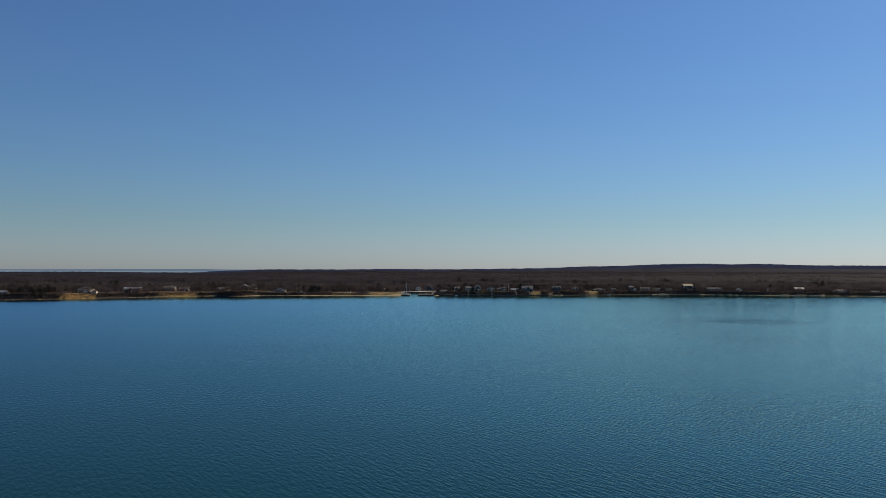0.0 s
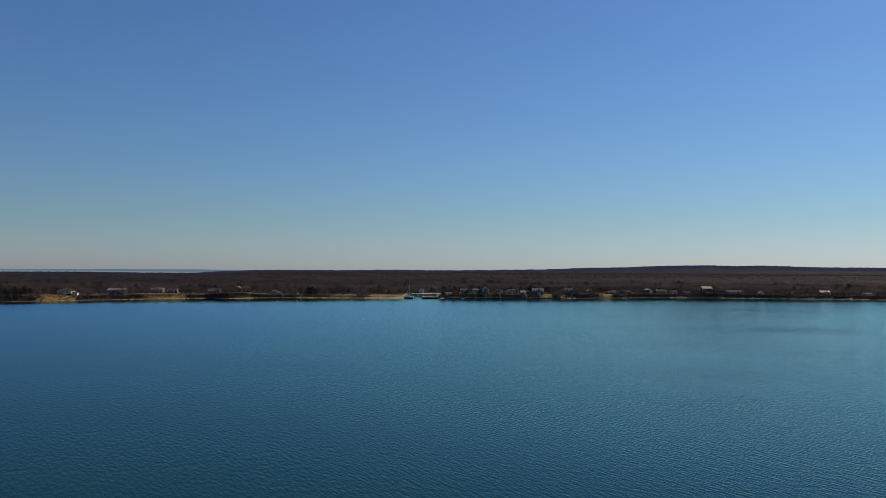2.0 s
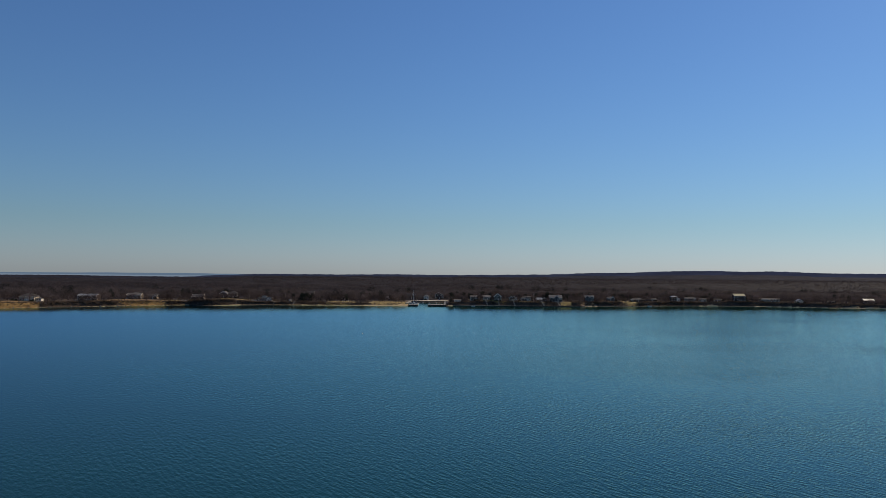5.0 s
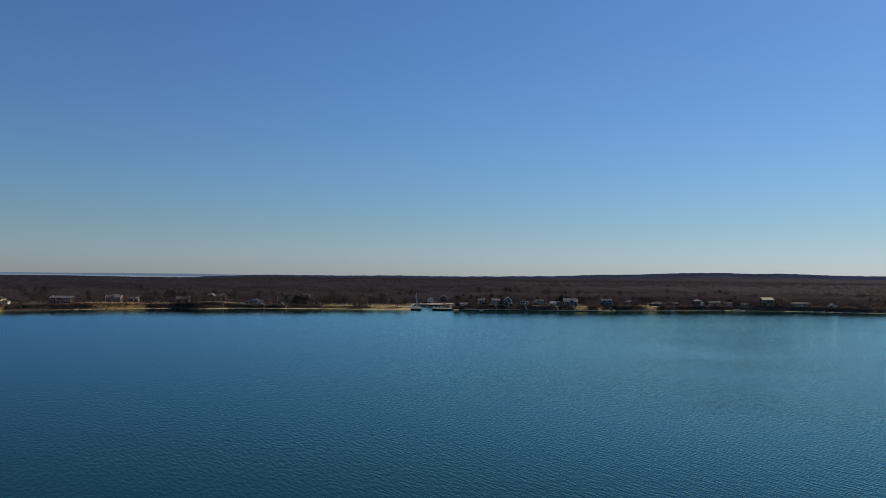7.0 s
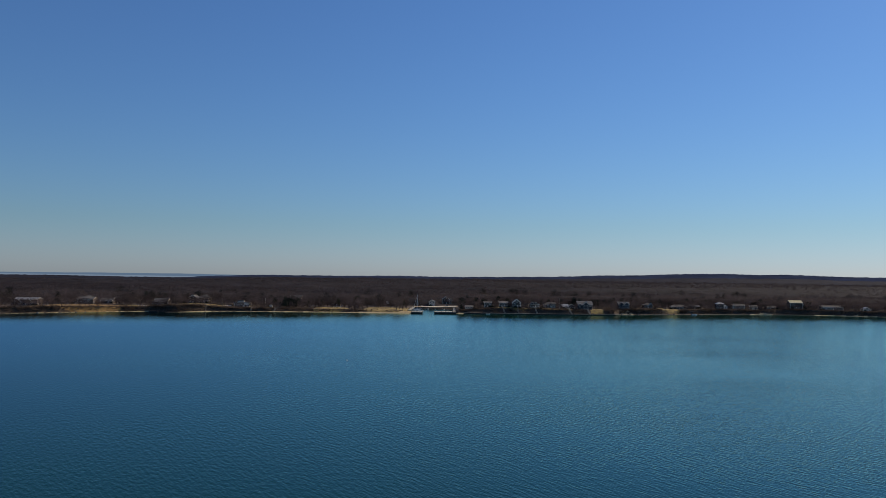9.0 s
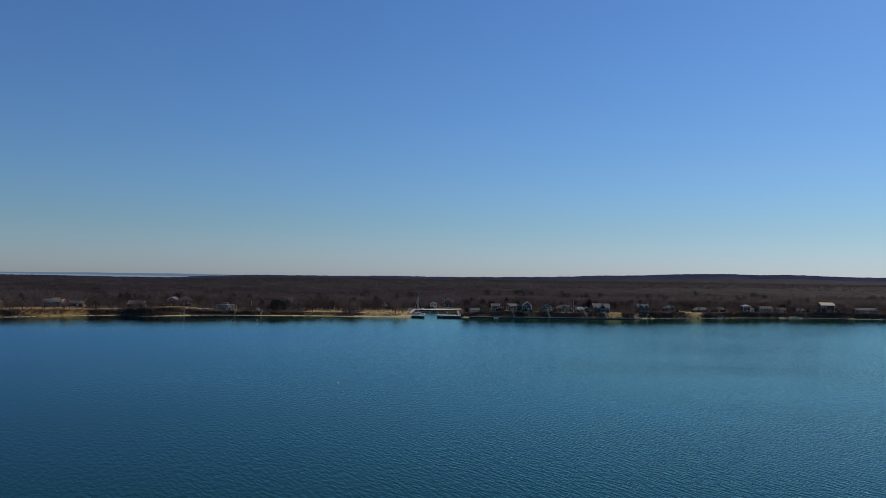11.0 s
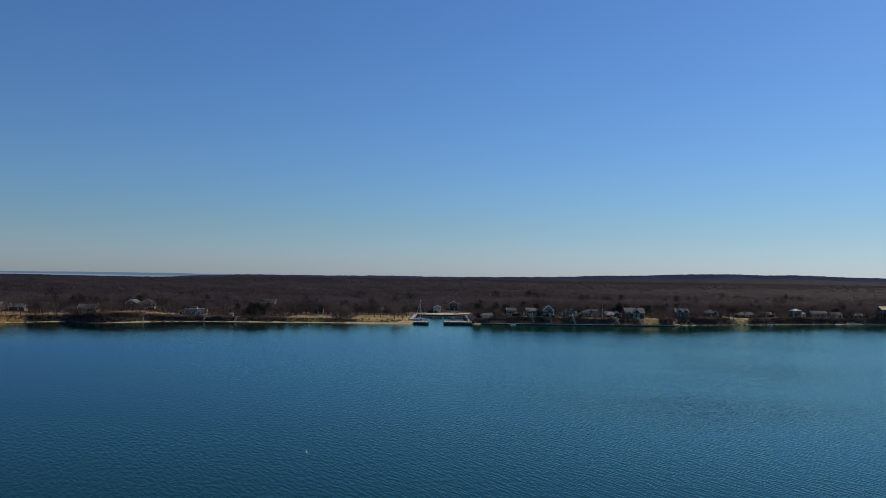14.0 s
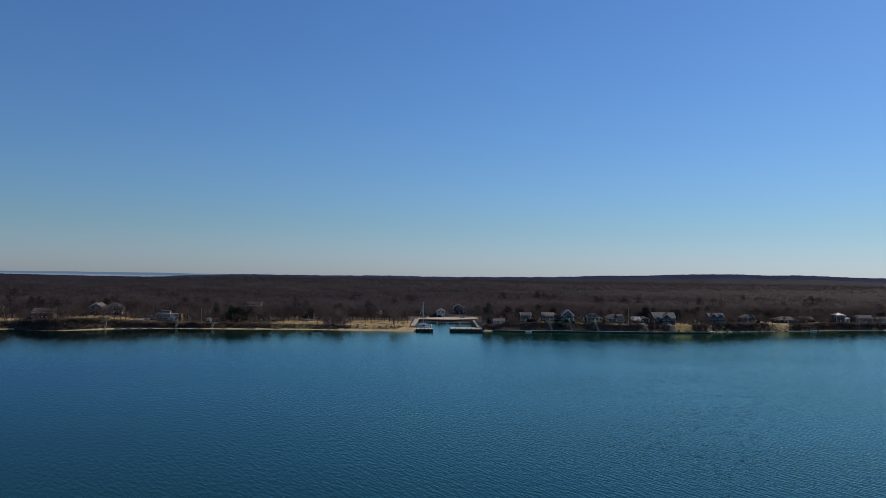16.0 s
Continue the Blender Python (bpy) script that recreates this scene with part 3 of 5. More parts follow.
def house(label, x0, x1, y, top, depth=9.0, pitch=0.42, kind="side", wall=None, roof=None, storeys=2, cols=4, base=None, turn=0.0, chimney=None, fascia=False, wings=(), dormers=0, deck=False, door=True, name="house", category="house", trim=None, tall=1.35, clear=13):
    """A shore house. y is its front wall; top the ridge's height over the water. wings: (x0, x1, forward, eaves, top, kind, wall, roof) in the house's own x."""
    wall, roof = wall or SHINGLE, roof or ROOF
    w = x1 - x0
    cx, cy = (x0 + x1) / 2, y + depth / 2
    if base is None:
        base = float(np.min(ground_z(np.array([x0, x1, cx]), np.array([y, y, cy])))) + 0.3
    h = top - base
    eaves = h - pitch * ((w if kind == "front" else depth) / 2) if kind != "flat" else h - 0.4
    eaves = max(eaves, 2.3)
    root = thing(name, label, category, cx, cy, base, turn, "houses along the shore")
    part("wall", wall_mesh(kind, w, depth, eaves, h), wall, root)
    part("roof", roof_mesh(kind, w, depth, eaves, h), roof, root)
    HOUSES.append((x0 - 2.5, x1 + 2.5, y - clear, y + depth + 2))
    FRONTS.append((x0, x1, y, y + depth, y - (3.4 if deck else 0.0)))
    # windows, floor by floor
    floor = eaves / storeys
    luck = random.Random(int(x0 * 10))
    for k in range(storeys):
        for c in range(cols):
            u = (c + 0.5) / cols * w - w / 2
            if door and k == 0 and c == cols // 2:
                bm = bmesh.new()
                box(bm, -0.5, 0.5, -0.08, 0, 0, 2.05)
                dr = part("door", bm, WHITE, root, "white painted door")
                dr.matrix_basis = pose(u, -depth / 2, 0.15)
                bm = bmesh.new()
                bar(bm, (0.36, -0.08, 1.0), (0.36, -0.16, 1.0), 0.035)
                part("door_handle", bm, ALU, dr)
                continue
            if cols > 2 and luck.random() < 0.24:
                continue
            wide = min(tall, w / cols * 0.62) * luck.choice((0.6, 0.85, 1.0, 1.0, 1.3))
            high = min(1.45, floor - 1.2) * luck.choice((0.75, 1.0, 1.0))
            window(root, u + luck.uniform(-0.2, 0.2), -depth / 2, floor * k + 0.85 + min(1.45, floor - 1.2) - high, wide, high, trim)
        for sgn in (-1, 1):
            window(root, sgn * w / 2, -depth * 0.22, floor * k + 0.85, 1.1, 1.3, trim, turn=90 * sgn)
    if kind == "front":
        window(root, 0, -depth / 2, eaves + 0.2, min(1.6, w * 0.2), min(1.3, (h - eaves) * 0.45), trim)
    k = h - eaves
    if kind == "front":                     # white boards along the verges, or along the eaves
        for sgn in (-1, 1):
            bm = bmesh.new()
            beam(bm, (sgn * (w / 2 + 0.45), -depth / 2 - 0.5, eaves - k / (w / 2) * 0.45), (0, -depth / 2 - 0.5, h + 0.05), 0.14, 0.8 if fascia else 0.4)
            part("fascia", bm, WHITE, root, "white fascia board")
    else:
        low_edge = eaves - (2 * k / depth * 0.45 if kind == "side" else 0.0)
        bm = bmesh.new()
        beam(bm, (-w / 2 - 0.5, -depth / 2 - 0.5, low_edge), (w / 2 + 0.5, -depth / 2 - 0.5, low_edge), 0.1, 0.42 if fascia else 0.26)
        part("fascia", bm, WHITE, root, "white fascia board")
        if kind == "side":
            for sgn in (-1, 1):
                bm = bmesh.new()
                beam(bm, (sgn * (w / 2 + 0.48), -depth / 2 - 0.45, low_edge + 0.1), (sgn * (w / 2 + 0.48), 0, h + 0.12), 0.1, 0.34)
                part("rake_board", bm, WHITE, root, "white rake board")
    for sgn in (-1, 1):
        bm = bmesh.new()
        box(bm, -0.13, 0.13, -0.05, 0.05, -0.5, eaves - 0.25)
        part("corner_board", bm, WHITE, root, "white corner board").matrix_basis = pose(sgn * (w / 2 - 0.1), -depth / 2 - 0.045, 0)
    for a, b, fwd, e, tp, kd, wl_, rf in wings:
        ww, wd = b - a, depth * 0.6 + fwd
        bm = wall_mesh(kd, ww, wd, e, tp)
        o = part("wing", bm, wl_, root)
        o.matrix_basis = pose((a + b) / 2, -depth / 2 - fwd + wd / 2, 0)
        part("wing_roof", roof_mesh(kd, ww, wd, e, tp, 0.35), rf, o)
        if kd == "front":
            for sgn in (-1, 1):
                bm = bmesh.new()
                beam(bm, (sgn * (ww / 2 + 0.35), -wd / 2 - 0.4, e - (tp - e) / (ww / 2) * 0.35), (0, -wd / 2 - 0.4, tp + 0.05), 0.12, 0.36)
                part("fascia", bm, WHITE, o, "white fascia board")
        n = max(1, int(ww // 2.6))
        for c in range(n):
            window(o, (c + 0.5) / n * ww - ww / 2, -wd / 2, 0.9, min(1.4, ww / n * 0.6), 1.3, trim)
            if e > 4.6:
                window(o, (c + 0.5) / n * ww - ww / 2, -wd / 2, e / 2 + 0.8, min(1.4, ww / n * 0.6), 1.2, trim)
    for i in range(dormers):
        u = (i + 0.5) / dormers * w * 0.8 - w * 0.4
        bm = bmesh.new()
        dz = eaves + (h - eaves) * 0.25
        extrude_profile(bm, [(-1.1, dz - 0.6), (1.1, dz - 0.6), (1.1, dz + 1.1), (0, dz + 1.9), (-1.1, dz + 1.1)], 1, -depth * 0.40, 0)
        o = part("dormer", bm, wall, root)
        o.matrix_basis = pose(u, 0, 0)
        bm = bmesh.new()
        extrude_profile(bm, [(-1.4, dz + 0.9), (0, dz + 1.92), (1.4, dz + 0.9), (1.4, dz + 1.1), (0, dz + 2.15), (-1.4, dz + 1.1)], 1, -depth * 0.40 - 0.3, 0)
        part("dormer_roof", bm, roof, o)
        window(o, 0, -depth * 0.40, dz, 1.2, 0.95, trim)
    if chimney is not None:
        bm = bmesh.new()
        box(bm, -0.5, 0.5, -0.45, 0.45, eaves - 1, h + 0.9, 0.03)
        box(bm, -0.6, 0.6, -0.55, 0.55, h + 0.9, h + 1.1)
        o = part("chimney", bm, BRICK, root)
        o.matrix_basis = pose(chimney * w / 2 * 0.92, 0.4, 0)
    if deck:
        bm = bmesh.new()
        box(bm, -w / 2 - 0.5, w / 2 + 0.5, -depth / 2 - 3.2, -depth / 2 - 0.02, 0.05, 0.3)
        dk = part("deck", bm, TIMBER, root)
        for u in np.linspace(-w / 2 - 0.3, w / 2 + 0.3, max(3, int(w // 2))):
            bm = bmesh.new()
            box(bm, u - 0.06, u + 0.06, -depth / 2 - 3.15, -depth / 2 - 3.03, -2.5, 1.3)
            part("post", bm, PALEWOOD, dk)
        bm = bmesh.new()
        beam(bm, (-w / 2 - 0.5, -depth / 2 - 3.1, 1.3), (w / 2 + 0.5, -depth / 2 - 3.1, 1.3), 0.14, 0.1)
        beam(bm, (-w / 2 - 0.5, -depth / 2 - 3.1, 0.8), (w / 2 + 0.5, -depth / 2 - 3.1, 0.8), 0.06, 0.06)
        part("handrail", bm, PALEWOOD, dk)
    return root


# ---- the houses, from one end of the shore to the other ----
house("low white-roofed cottage at the wooded point", -533, -523, 886, 10.4, 8, roof=METALROOF, wall=GREYWALL, storeys=1, cols=3)
house("white hip-roofed house above a dry yellow lawn", -474.5, -458, 960, 13.7, 11, 0.6, "hip", CREAM, ROOF, 1, 5, wings=[(8.6, 14.5, -2, 2.4, 4.0, "hip", WHITE, ROOFPALE)], deck=True, clear=50)
house("long dark house with a pale roof and white eaves", -442.6, -421, 1022, 11.8, 10, 0.3, "side", BROWN, METALROOF, 1, 9, fascia=True, wings=[(-9.5, -3.5, 1.5, 2.8, 5.2, "front", BROWN, METALROOF), (1, 7, 1.5, 2.8, 5.2, "front", BROWN, METALROOF)], clear=50)
house("grey shingled house with a raised clerestory", -408.6, -392, 1075, 11.6, 10, 0.4, "side", SHINGLE, ROOFPALE, 2, 6, wings=[(-2, 4, 0.5, 5.0, 7.6, "shed", SHINGLE, ROOFPALE)], deck=True, clear=50)
house("small dark cottage beside the shingled house", -387, -374.5, 1080, 10.3, 8, 0.5, "side", BROWN, ROOF, 1, 4, wings=[(3.5, 7, 1, 2.6, 4.2, "front", GREYWALL, ROOF)], clear=50)
house("white cottage set back among the trees", -395.5, -384, 1130, 10.4, 7, 0.5, "side", WHITE, ROOFPALE, 1, 3)
house("low shingled ranch house behind a brushy bank", -328.5, -314.5, 1072, 11.3, 9, 0.55, "side", BROWN, ROOFPALE, 2, 5, fascia=True, wings=[(-9.5, -6.4, 0.5, 3.0, 4.6, "side", SHINGLE, ROOF)], chimney=1.0)
house("dark gabled house with white fascia boards", -304, -294.6, 1103, 14.5, 10, 0.6, "front", BLUE, ROOF, 2, 3, fascia=True, deck=True)
house("grey hip-roofed house with wide white windows", -294.4, -284, 1106, 15.2, 11, 0.62, "hip", GREYWALL, ROOF, 2, 5, wings=[(1.5, 6, 1.5, 2.8, 4.2, "hip", WHITE, ROOF)], tall=1.9)
house("white flat-roofed modern house", -253, -236.6, 1095, 8.3, 9, 0.3, "flat", GREYWALL, ROOFPALE, 1, 6, wings=[(-5, 1, -3, 5.6, 7.0, "flat", WHITE, ROOFPALE), (2.6, 8.2, 1.2, 4.6, 5.0, "flat", WHITE, ROOFPALE)], deck=True)
house("tall pale house half hidden in bare trees", -219, -206, 1214, 12.9, 9, 0.6, "side", SHINGLE, ROOF, 2, 5, fascia=True, wings=[(-5.5, -1.5, 1, 5.2, 7.4, "front", SHINGLE, ROOF), (2, 5.5, 1, 5.2, 7.2, "front", GREYWALL, ROOF)], clear=2)
house("tiny white garden shed above the beach", -213.2, -210.6, 1085, 6.4, 2.4, 0.5, "front", WHITE, ROOFPALE, 1, 1, name="shed", category="shed", clear=8)
house("small pale cottage among trees by the park", -160, -152, 1168, 7.6, 7, 0.5, "side", SHINGLE, ROOF, 1, 3)
house("small white shed among the park trees", -105, -99.5, 1214, 7.6, 5, 0.5, "front", WHITE, ROOFPALE, 1, 2, name="shed", category="shed", clear=14)
house("low shed with a bright metal roof by the basin", -77, -70.5, 1250, 7.8, 6, 0.5, "side", GREYWALL, METALROOF, 1, 2, name="shed", category="shed", clear=12)
house("pale boathouse at the head of the basin", -52, -44.8, 1230, 9.3, 8, 0.45, "front", CREAM, ROOFPALE, 2, 2, name="boathouse", category="boathouse")
house("grey house standing behind the boat basin", -36, -27, 1272, 12.4, 9, 0.6, "front", SHINGLE, ROOF, 2, 4, wings=[(4, 8, 0.5, 5, 7.4, "front", GREYWALL, ROOFPALE)])
house("little white cottage with a grey roof", -9.8, -2.0, 1112, 7.7, 7, 0.5, "side", WHITE, ROOFPALE, 1, 4, chimney=-1.0)
house("narrow two-storey shingled house with decks", 10.4, 17.8, 1113, 12.6, 9, 0.35, "side", SHINGLE, ROOF, 2, 3, deck=True)
house("two-storey shingled house with a side wing", 26.6, 34.8, 1113, 12.8, 9, 0.4, "side", SHINGLE, ROOFPALE, 2, 4, wings=[(3.6, 7.6, -1, 3.6, 5.4, "front", GREYWALL, ROOF)], deck=True)
house("gabled house with white trim and a glazed front", 40.2, 49.0, 1110, 15.4, 11, 0.85, "front", SHINGLE, ROOF, 2, 4, fascia=True, tall=1.9, deck=True)
house("grey shingled house on the bluff with dormers", 59.4, 68.9, 1112, 13.0, 9, 0.6, "hip", SHINGLE, ROOF, 2, 4, dormers=2, deck=True)
house("dark hip-roofed house with a white sunroom", 74.9, 87.1, 1118, 12.6, 10, 0.62, "hip", SHINGLE, ROOF, 2, 4, wings=[(2.0, 6.1, 1.2, 4.6, 6.0, "side", GREYWALL, ROOF)])
house("low cottage with a bright pale roof", 94.8, 101.6, 1122, 10.4, 8, 0.55, "side", GREYWALL, METALROOF, 1, 3, deck=True)
house("dark gabled garage beside the big house", 102.6, 108.6, 1124, 10.6, 8, 0.6, "front", BLUE, ROOF, 1, 2)
house("large dark blue house with grey roof, gables and white trim", 111.6, 127.3, 1120, 14.0, 12, 0.55, "side", BLUE, ROOFPALE, 2, 6, chimney=0.55, fascia=True, wings=[(-2.6, 4.2, 1.6, 5.4, 8.4, "front", BLUE, ROOFPALE), (-7.4, -3.4, 0.6, 4.9, 6.6, "front", BLUE, ROOFPALE)], base=4.9, deck=True, tall=1.5)
house("twin-gabled house with white fascia and a balcony", 160.5, 171.5, 1140, 13.4, 9, 0.55, "side", BLUE, ROOFPALE, 2, 4, wings=[(-5.6, -0.2, 1.2, 5.4, 7.9, "front", BLUE, ROOF), (0.2, 5.6, 1.2, 5.4, 7.6, "front", BLUE, ROOF)], fascia=True, deck=True)
house("weathered cottage beside a yellow lawn", 191.7, 201.5, 1154, 12.5, 9, 0.6, "hip", SHINGLE, ROOF, 2, 3, wings=[(1, 4.6, 1, 4.6, 6.4, "front", SHINGLE, ROOF)], clear=6)
house("wide low house with a hipped grey roof", 229.5, 248, 1176, 10.3, 11, 0.5, "hip", BROWN, ROOF, 1, 7, clear=6)
house("low garage with a grey shingle roof", 256, 266, 1190, 9.7, 8, 0.4, "side", BROWN, ROOF, 1, 3, clear=6)
house("dark house under a white metal roof", 289.5, 297.5, 1196, 13.5, 9, 0.5, "hip", BLUE, METALROOF, 2, 3, wings=[(3, 7.2, 1, 3.4, 4.8, "side", WHITE, METALROOF)], clear=6)
house("long grey house with a row of windows", 308.5, 322.5, 1199, 11.4, 9, 0.45, "side", GREYWALL, ROOF, 2, 6, clear=6)
house("small tan cottage above a sandy landing", 331, 340, 1205, 10.1, 7, 0.5, "side", CREAM, ROOF, 1, 3, deck=True, clear=6)
house("small dark cottage near the water", 350, 359, 1202, 9.5, 7, 0.5, "side", BROWN, ROOF, 1, 3, clear=6)
house("dark house with a sunlit tan roof", 379, 393.5, 1205, 16.5, 10, 0.55, "side", BROWN, ROOFYELLOW, 2, 5, deck=True, wings=[(5, 9, -1, 5, 7.4, "front", BROWN, ROOFYELLOW)], clear=6)
house("long low building with a pale eaves line", 415, 441, 1203, 11.1, 9, 0.4, "side", GREYWALL, ROOF, 1, 10, fascia=True, clear=6)
house("bright cream cottage close to the beach", 459, 468, 1193, 10.1, 7, 0.6, "front", CREAM, METALROOF, 1, 3, clear=6)
house("white-roofed house near the far woods", 555.5, 570, 1200, 11.6, 9, 0.5, "side", BROWN, METALROOF, 2, 5, clear=6)
house("grey cottage under tall trees", 597, 608, 1220, 10.6, 8, 0.5, "side", GREYWALL, ROOFPALE, 1, 3, clear=6)
house("hip-roofed house on the low far shore", 609, 627, 1180, 9.7, 9, 0.5, "hip", CREAM, ROOFPALE, 1, 5, clear=6)
house("flat-roofed cottage at the end of the beach", 657.5, 670, 1168, 7.5, 8, 0.4, "side", GREYWALL, METALROOF, 1, 3, clear=6)
house("small brown cottage among trees", 505, 516, 1200, 9.5, 8, 0.5, "side", BROWN, ROOF, 1, 3, clear=6)


# ---- the boat basin: jetties, bulkheads, docks ----
def jetty(label, x0, x1, y0, y1, top, pile):
    """A timber crib jetty: dark sheeting, a deck of planks, piles along its face."""
    root = thing("jetty", label, "jetty", (x0 + x1) / 2, (y0 + y1) / 2, 0, 0, "jetties at the inlet")
    w, d = x1 - x0, y1 - y0
    bm = bmesh.new()
    box(bm, -w / 2, w / 2, -d / 2, d / 2, -3, top - 0.2)
    part("sheeting", bm, DARKTIMBER, root, "tarred timber sheeting")
    bm = bmesh.new()
    box(bm, -w / 2 - 0.15, w / 2 + 0.15, -d / 2 - 0.3, -d / 2 - 0.02, top - 0.75, top - 0.35)
    part("waler", bm, TIMBER, root)
    bm = bmesh.new()
    box(bm, -0.19, 0.19, -d / 2 - 0.2, d / 2 + 0.2, top - 0.2, top, 0.02)
    first = part("plank", bm, PALEWOOD, root)
    me = first.data
    n = int(w / 0.42)
    first.matrix_basis = pose(-w / 2 + 0.21, 0, 0)
    for i in range(1, n):
        share("plank", me, root, -w / 2 + 0.21 + i * w / n, 0, random.uniform(-0.015, 0.015))
    bm = bmesh.new()
    bar(bm, (0, 0, -3), (0, 0, top + 0.7), 0.19, 0.16, 8)
    first = part("pile", bm, DARKTIMBER, root)
    me = first.data
    first.matrix_basis = pose(-w / 2, -d / 2 - 0.35, 0)
    k = max(3, int(w / pile))
    for i in range(1, k):
        share("pile", me, root, -w / 2 + i * w / (k - 1), -d / 2 - 0.35, random.uniform(-0.3, 0.2))
    return root


jetty("short tarred timber jetty by the beach", -66, -54.5, 1077, 1088, 1.9, 2.3)
jetty("long timber jetty with a pale plank deck", -42.5, -20.0, 1081, 1098, 2.1, 3.0)


def dolphin(x, y, label):
    """A cluster of leaning piles lashed together."""
    root = thing("mooring_dolphin", label, "mooring piles", x, y, 0)
    for i in range(4):
        a = i * math.pi / 2 + 0.4
        bm = bmesh.new()
        bar(bm, (0.9 * math.cos(a), 0.9 * math.sin(a), -3), (0.3 * math.cos(a), 0.3 * math.sin(a), 2.0 + 0.2 * (i % 2)), 0.24, 0.2, 8)
        part("pile", bm, DARKTIMBER, root)
    bm = bmesh.new()
    bar(bm, (0, 0, 1.45), (0, 0, 1.65), 0.72, 0.70, 12)
    part("lashing", bm, ALU, root)


dolphin(-56.5, 1073.5, "dark cluster of mooring piles off the short jetty")
dolphin(-39, 1077.5, "dark cluster of mooring piles off the long jetty")


def bulkhead(name, label, pts, top, cap, gap=2.4, low=-3.0, depth=0.45, face=None, proud=0.25):
    """A timber retaining wall along pts, of panels between posts, with a cap beam."""
    root = thing(name, label, "retaining wall", pts[0][0], pts[0][1], 0)
    tagged(root, kind="structure")
    ox, oy = pts[0]
    for (ax, ay), (bx, by) in zip(pts[:-1], pts[1:]):
        L = math.hypot(bx - ax, by - ay)
        n = max(1, round(L / gap))
        turn = math.degrees(math.atan2(by - ay, bx - ax))
        bm = bmesh.new()
        box(bm, 0.02, L / n - 0.02, -0.12, 0.12, low, top - 0.12)
        first = part("panel", bm, face or DARKTIMBER, root)
        first.matrix_basis = pose(ax - ox, ay - oy, 0, 0, 0, turn)
        panel = first.data
        bm = bmesh.new()
        bar(bm, (0, -0.25, low), (0, -0.25, top + proud), 0.15, 0.13, 6)
        first = part("post", bm, face or TIMBER, root)
        first.matrix_basis = pose(ax - ox, ay - oy, 0, 0, 0, turn)
        post = first.data
        for i in range(1, n):
            u = i / n
            share("panel", panel, root, ax - ox + (bx - ax) * u, ay - oy + (by - ay) * u, random.uniform(-0.05, 0.03), turn)
            share("post", post, root, ax - ox + (bx - ax) * u, ay - oy + (by - ay) * u, random.uniform(-0.15, 0.1), turn)
        bm = bmesh.new()
        box(bm, -0.1, L + 0.1, -0.2, depth, top - 0.11, top + 0.09, 0.02)
        part("cap", bm, cap, root).matrix_basis = pose(ax - ox, ay - oy, 0, 0, 0, turn)
    return root


bulkhead("bulkhead", "dark timber bulkhead at the head of the basin", [(-70, 1186), (-20.5, 1186)], 2.4, PALEWOOD)
bulkhead("bulkhead", "timber bulkhead along the basin's park side", [(-70, 1096), (-70, 1186)], 2.6, PALEWOOD, face=PALEWOOD)
bulkhead("bulkhead", "timber bulkhead along the basin's cottage side", [(-20.5, 1186), (-20.5, 1087)], 2.4, PALEWOOD)
wall_pts = [(-12, float(shore(-12.0)) - 0.5)] + [(float(x), float(shore(float(x))) - 0.6) for x in (8, 34, 60, 98, 124, 150)] + [(157.5, 1121.5)]
bulkhead("seawall", "low dark seawall with a pale cap below the bluff", wall_pts, 0.95, PALEWOOD, 3.0, depth=0.8, proud=-0.2, face=DARKTIMBER)

bulkhead("bulkhead", "low dark timber bulkhead at the foot of a brushy bank", [(float(x), float(shore(float(x))) - 0.4) for x in (-317, -312, -307)], 1.0, DARKTIMBER, 1.8, face=DARKTIMBER)

bulkhead("bulkhead", "pale capped retaining wall halfway up a bank", [(236.0, 1158.0), (249.0, 1159.8)], 3.2, PALEWOOD, low=0.3)


def walkway(label, pts, z, width, mat):
    """A dock of planks on piles along a line of two points."""
    (ax, ay), (bx, by) = pts
    L = math.hypot(bx - ax, by - ay)
    turn = math.degrees(math.atan2(by - ay, bx - ax))
    root = thing("dock", label, "dock", ax, ay, 0, turn)
    n = int(L / 0.6)
    bm = bmesh.new()
    box(bm, 0.02, L / n - 0.03, -width / 2, width / 2, z - 0.1, z, 0.01)
    me = part("plank", bm, mat, root).data
    for i in range(1, n):
        share("plank", me, root, i * L / n, 0, random.uniform(-0.015, 0.015))
    for sgn in (-1, 1):
        bm = bmesh.new()
        beam(bm, (0, sgn * (width / 2 - 0.15), z - 0.25), (L, sgn * (width / 2 - 0.15), z - 0.25), 0.14, 0.28)
        part("stringer", bm, TIMBER, root)
    bm = bmesh.new()
    bar(bm, (0, 0, -3), (0, 0, z + 0.9), 0.15, 0.13, 6)
    first = part("pile", bm, TIMBER, root)
    me = first.data
    first.matrix_basis = pose(0.2, width / 2 + 0.16, 0)
    for i in range(1, int(L / 5) + 1):
        share("pile", me, root, 0.2 + i * 5, width / 2 + 0.16, 0)
    return root


walkway("pale plank walkway along the park side of the basin", [(-69.2, 1097), (-68.2, 1184)], 2.75, 3.4, PALEWOOD)
walkway("pale plank walkway along the cottage side of the basin", [(-22.0, 1092), (-22.0, 1176)], 2.6, 2.0, PALEWOOD)
walkway("low floating dock at the head of the basin", [(-60, 1181.5), (-24, 1181.5)], 0.55, 1.8, TIMBER)


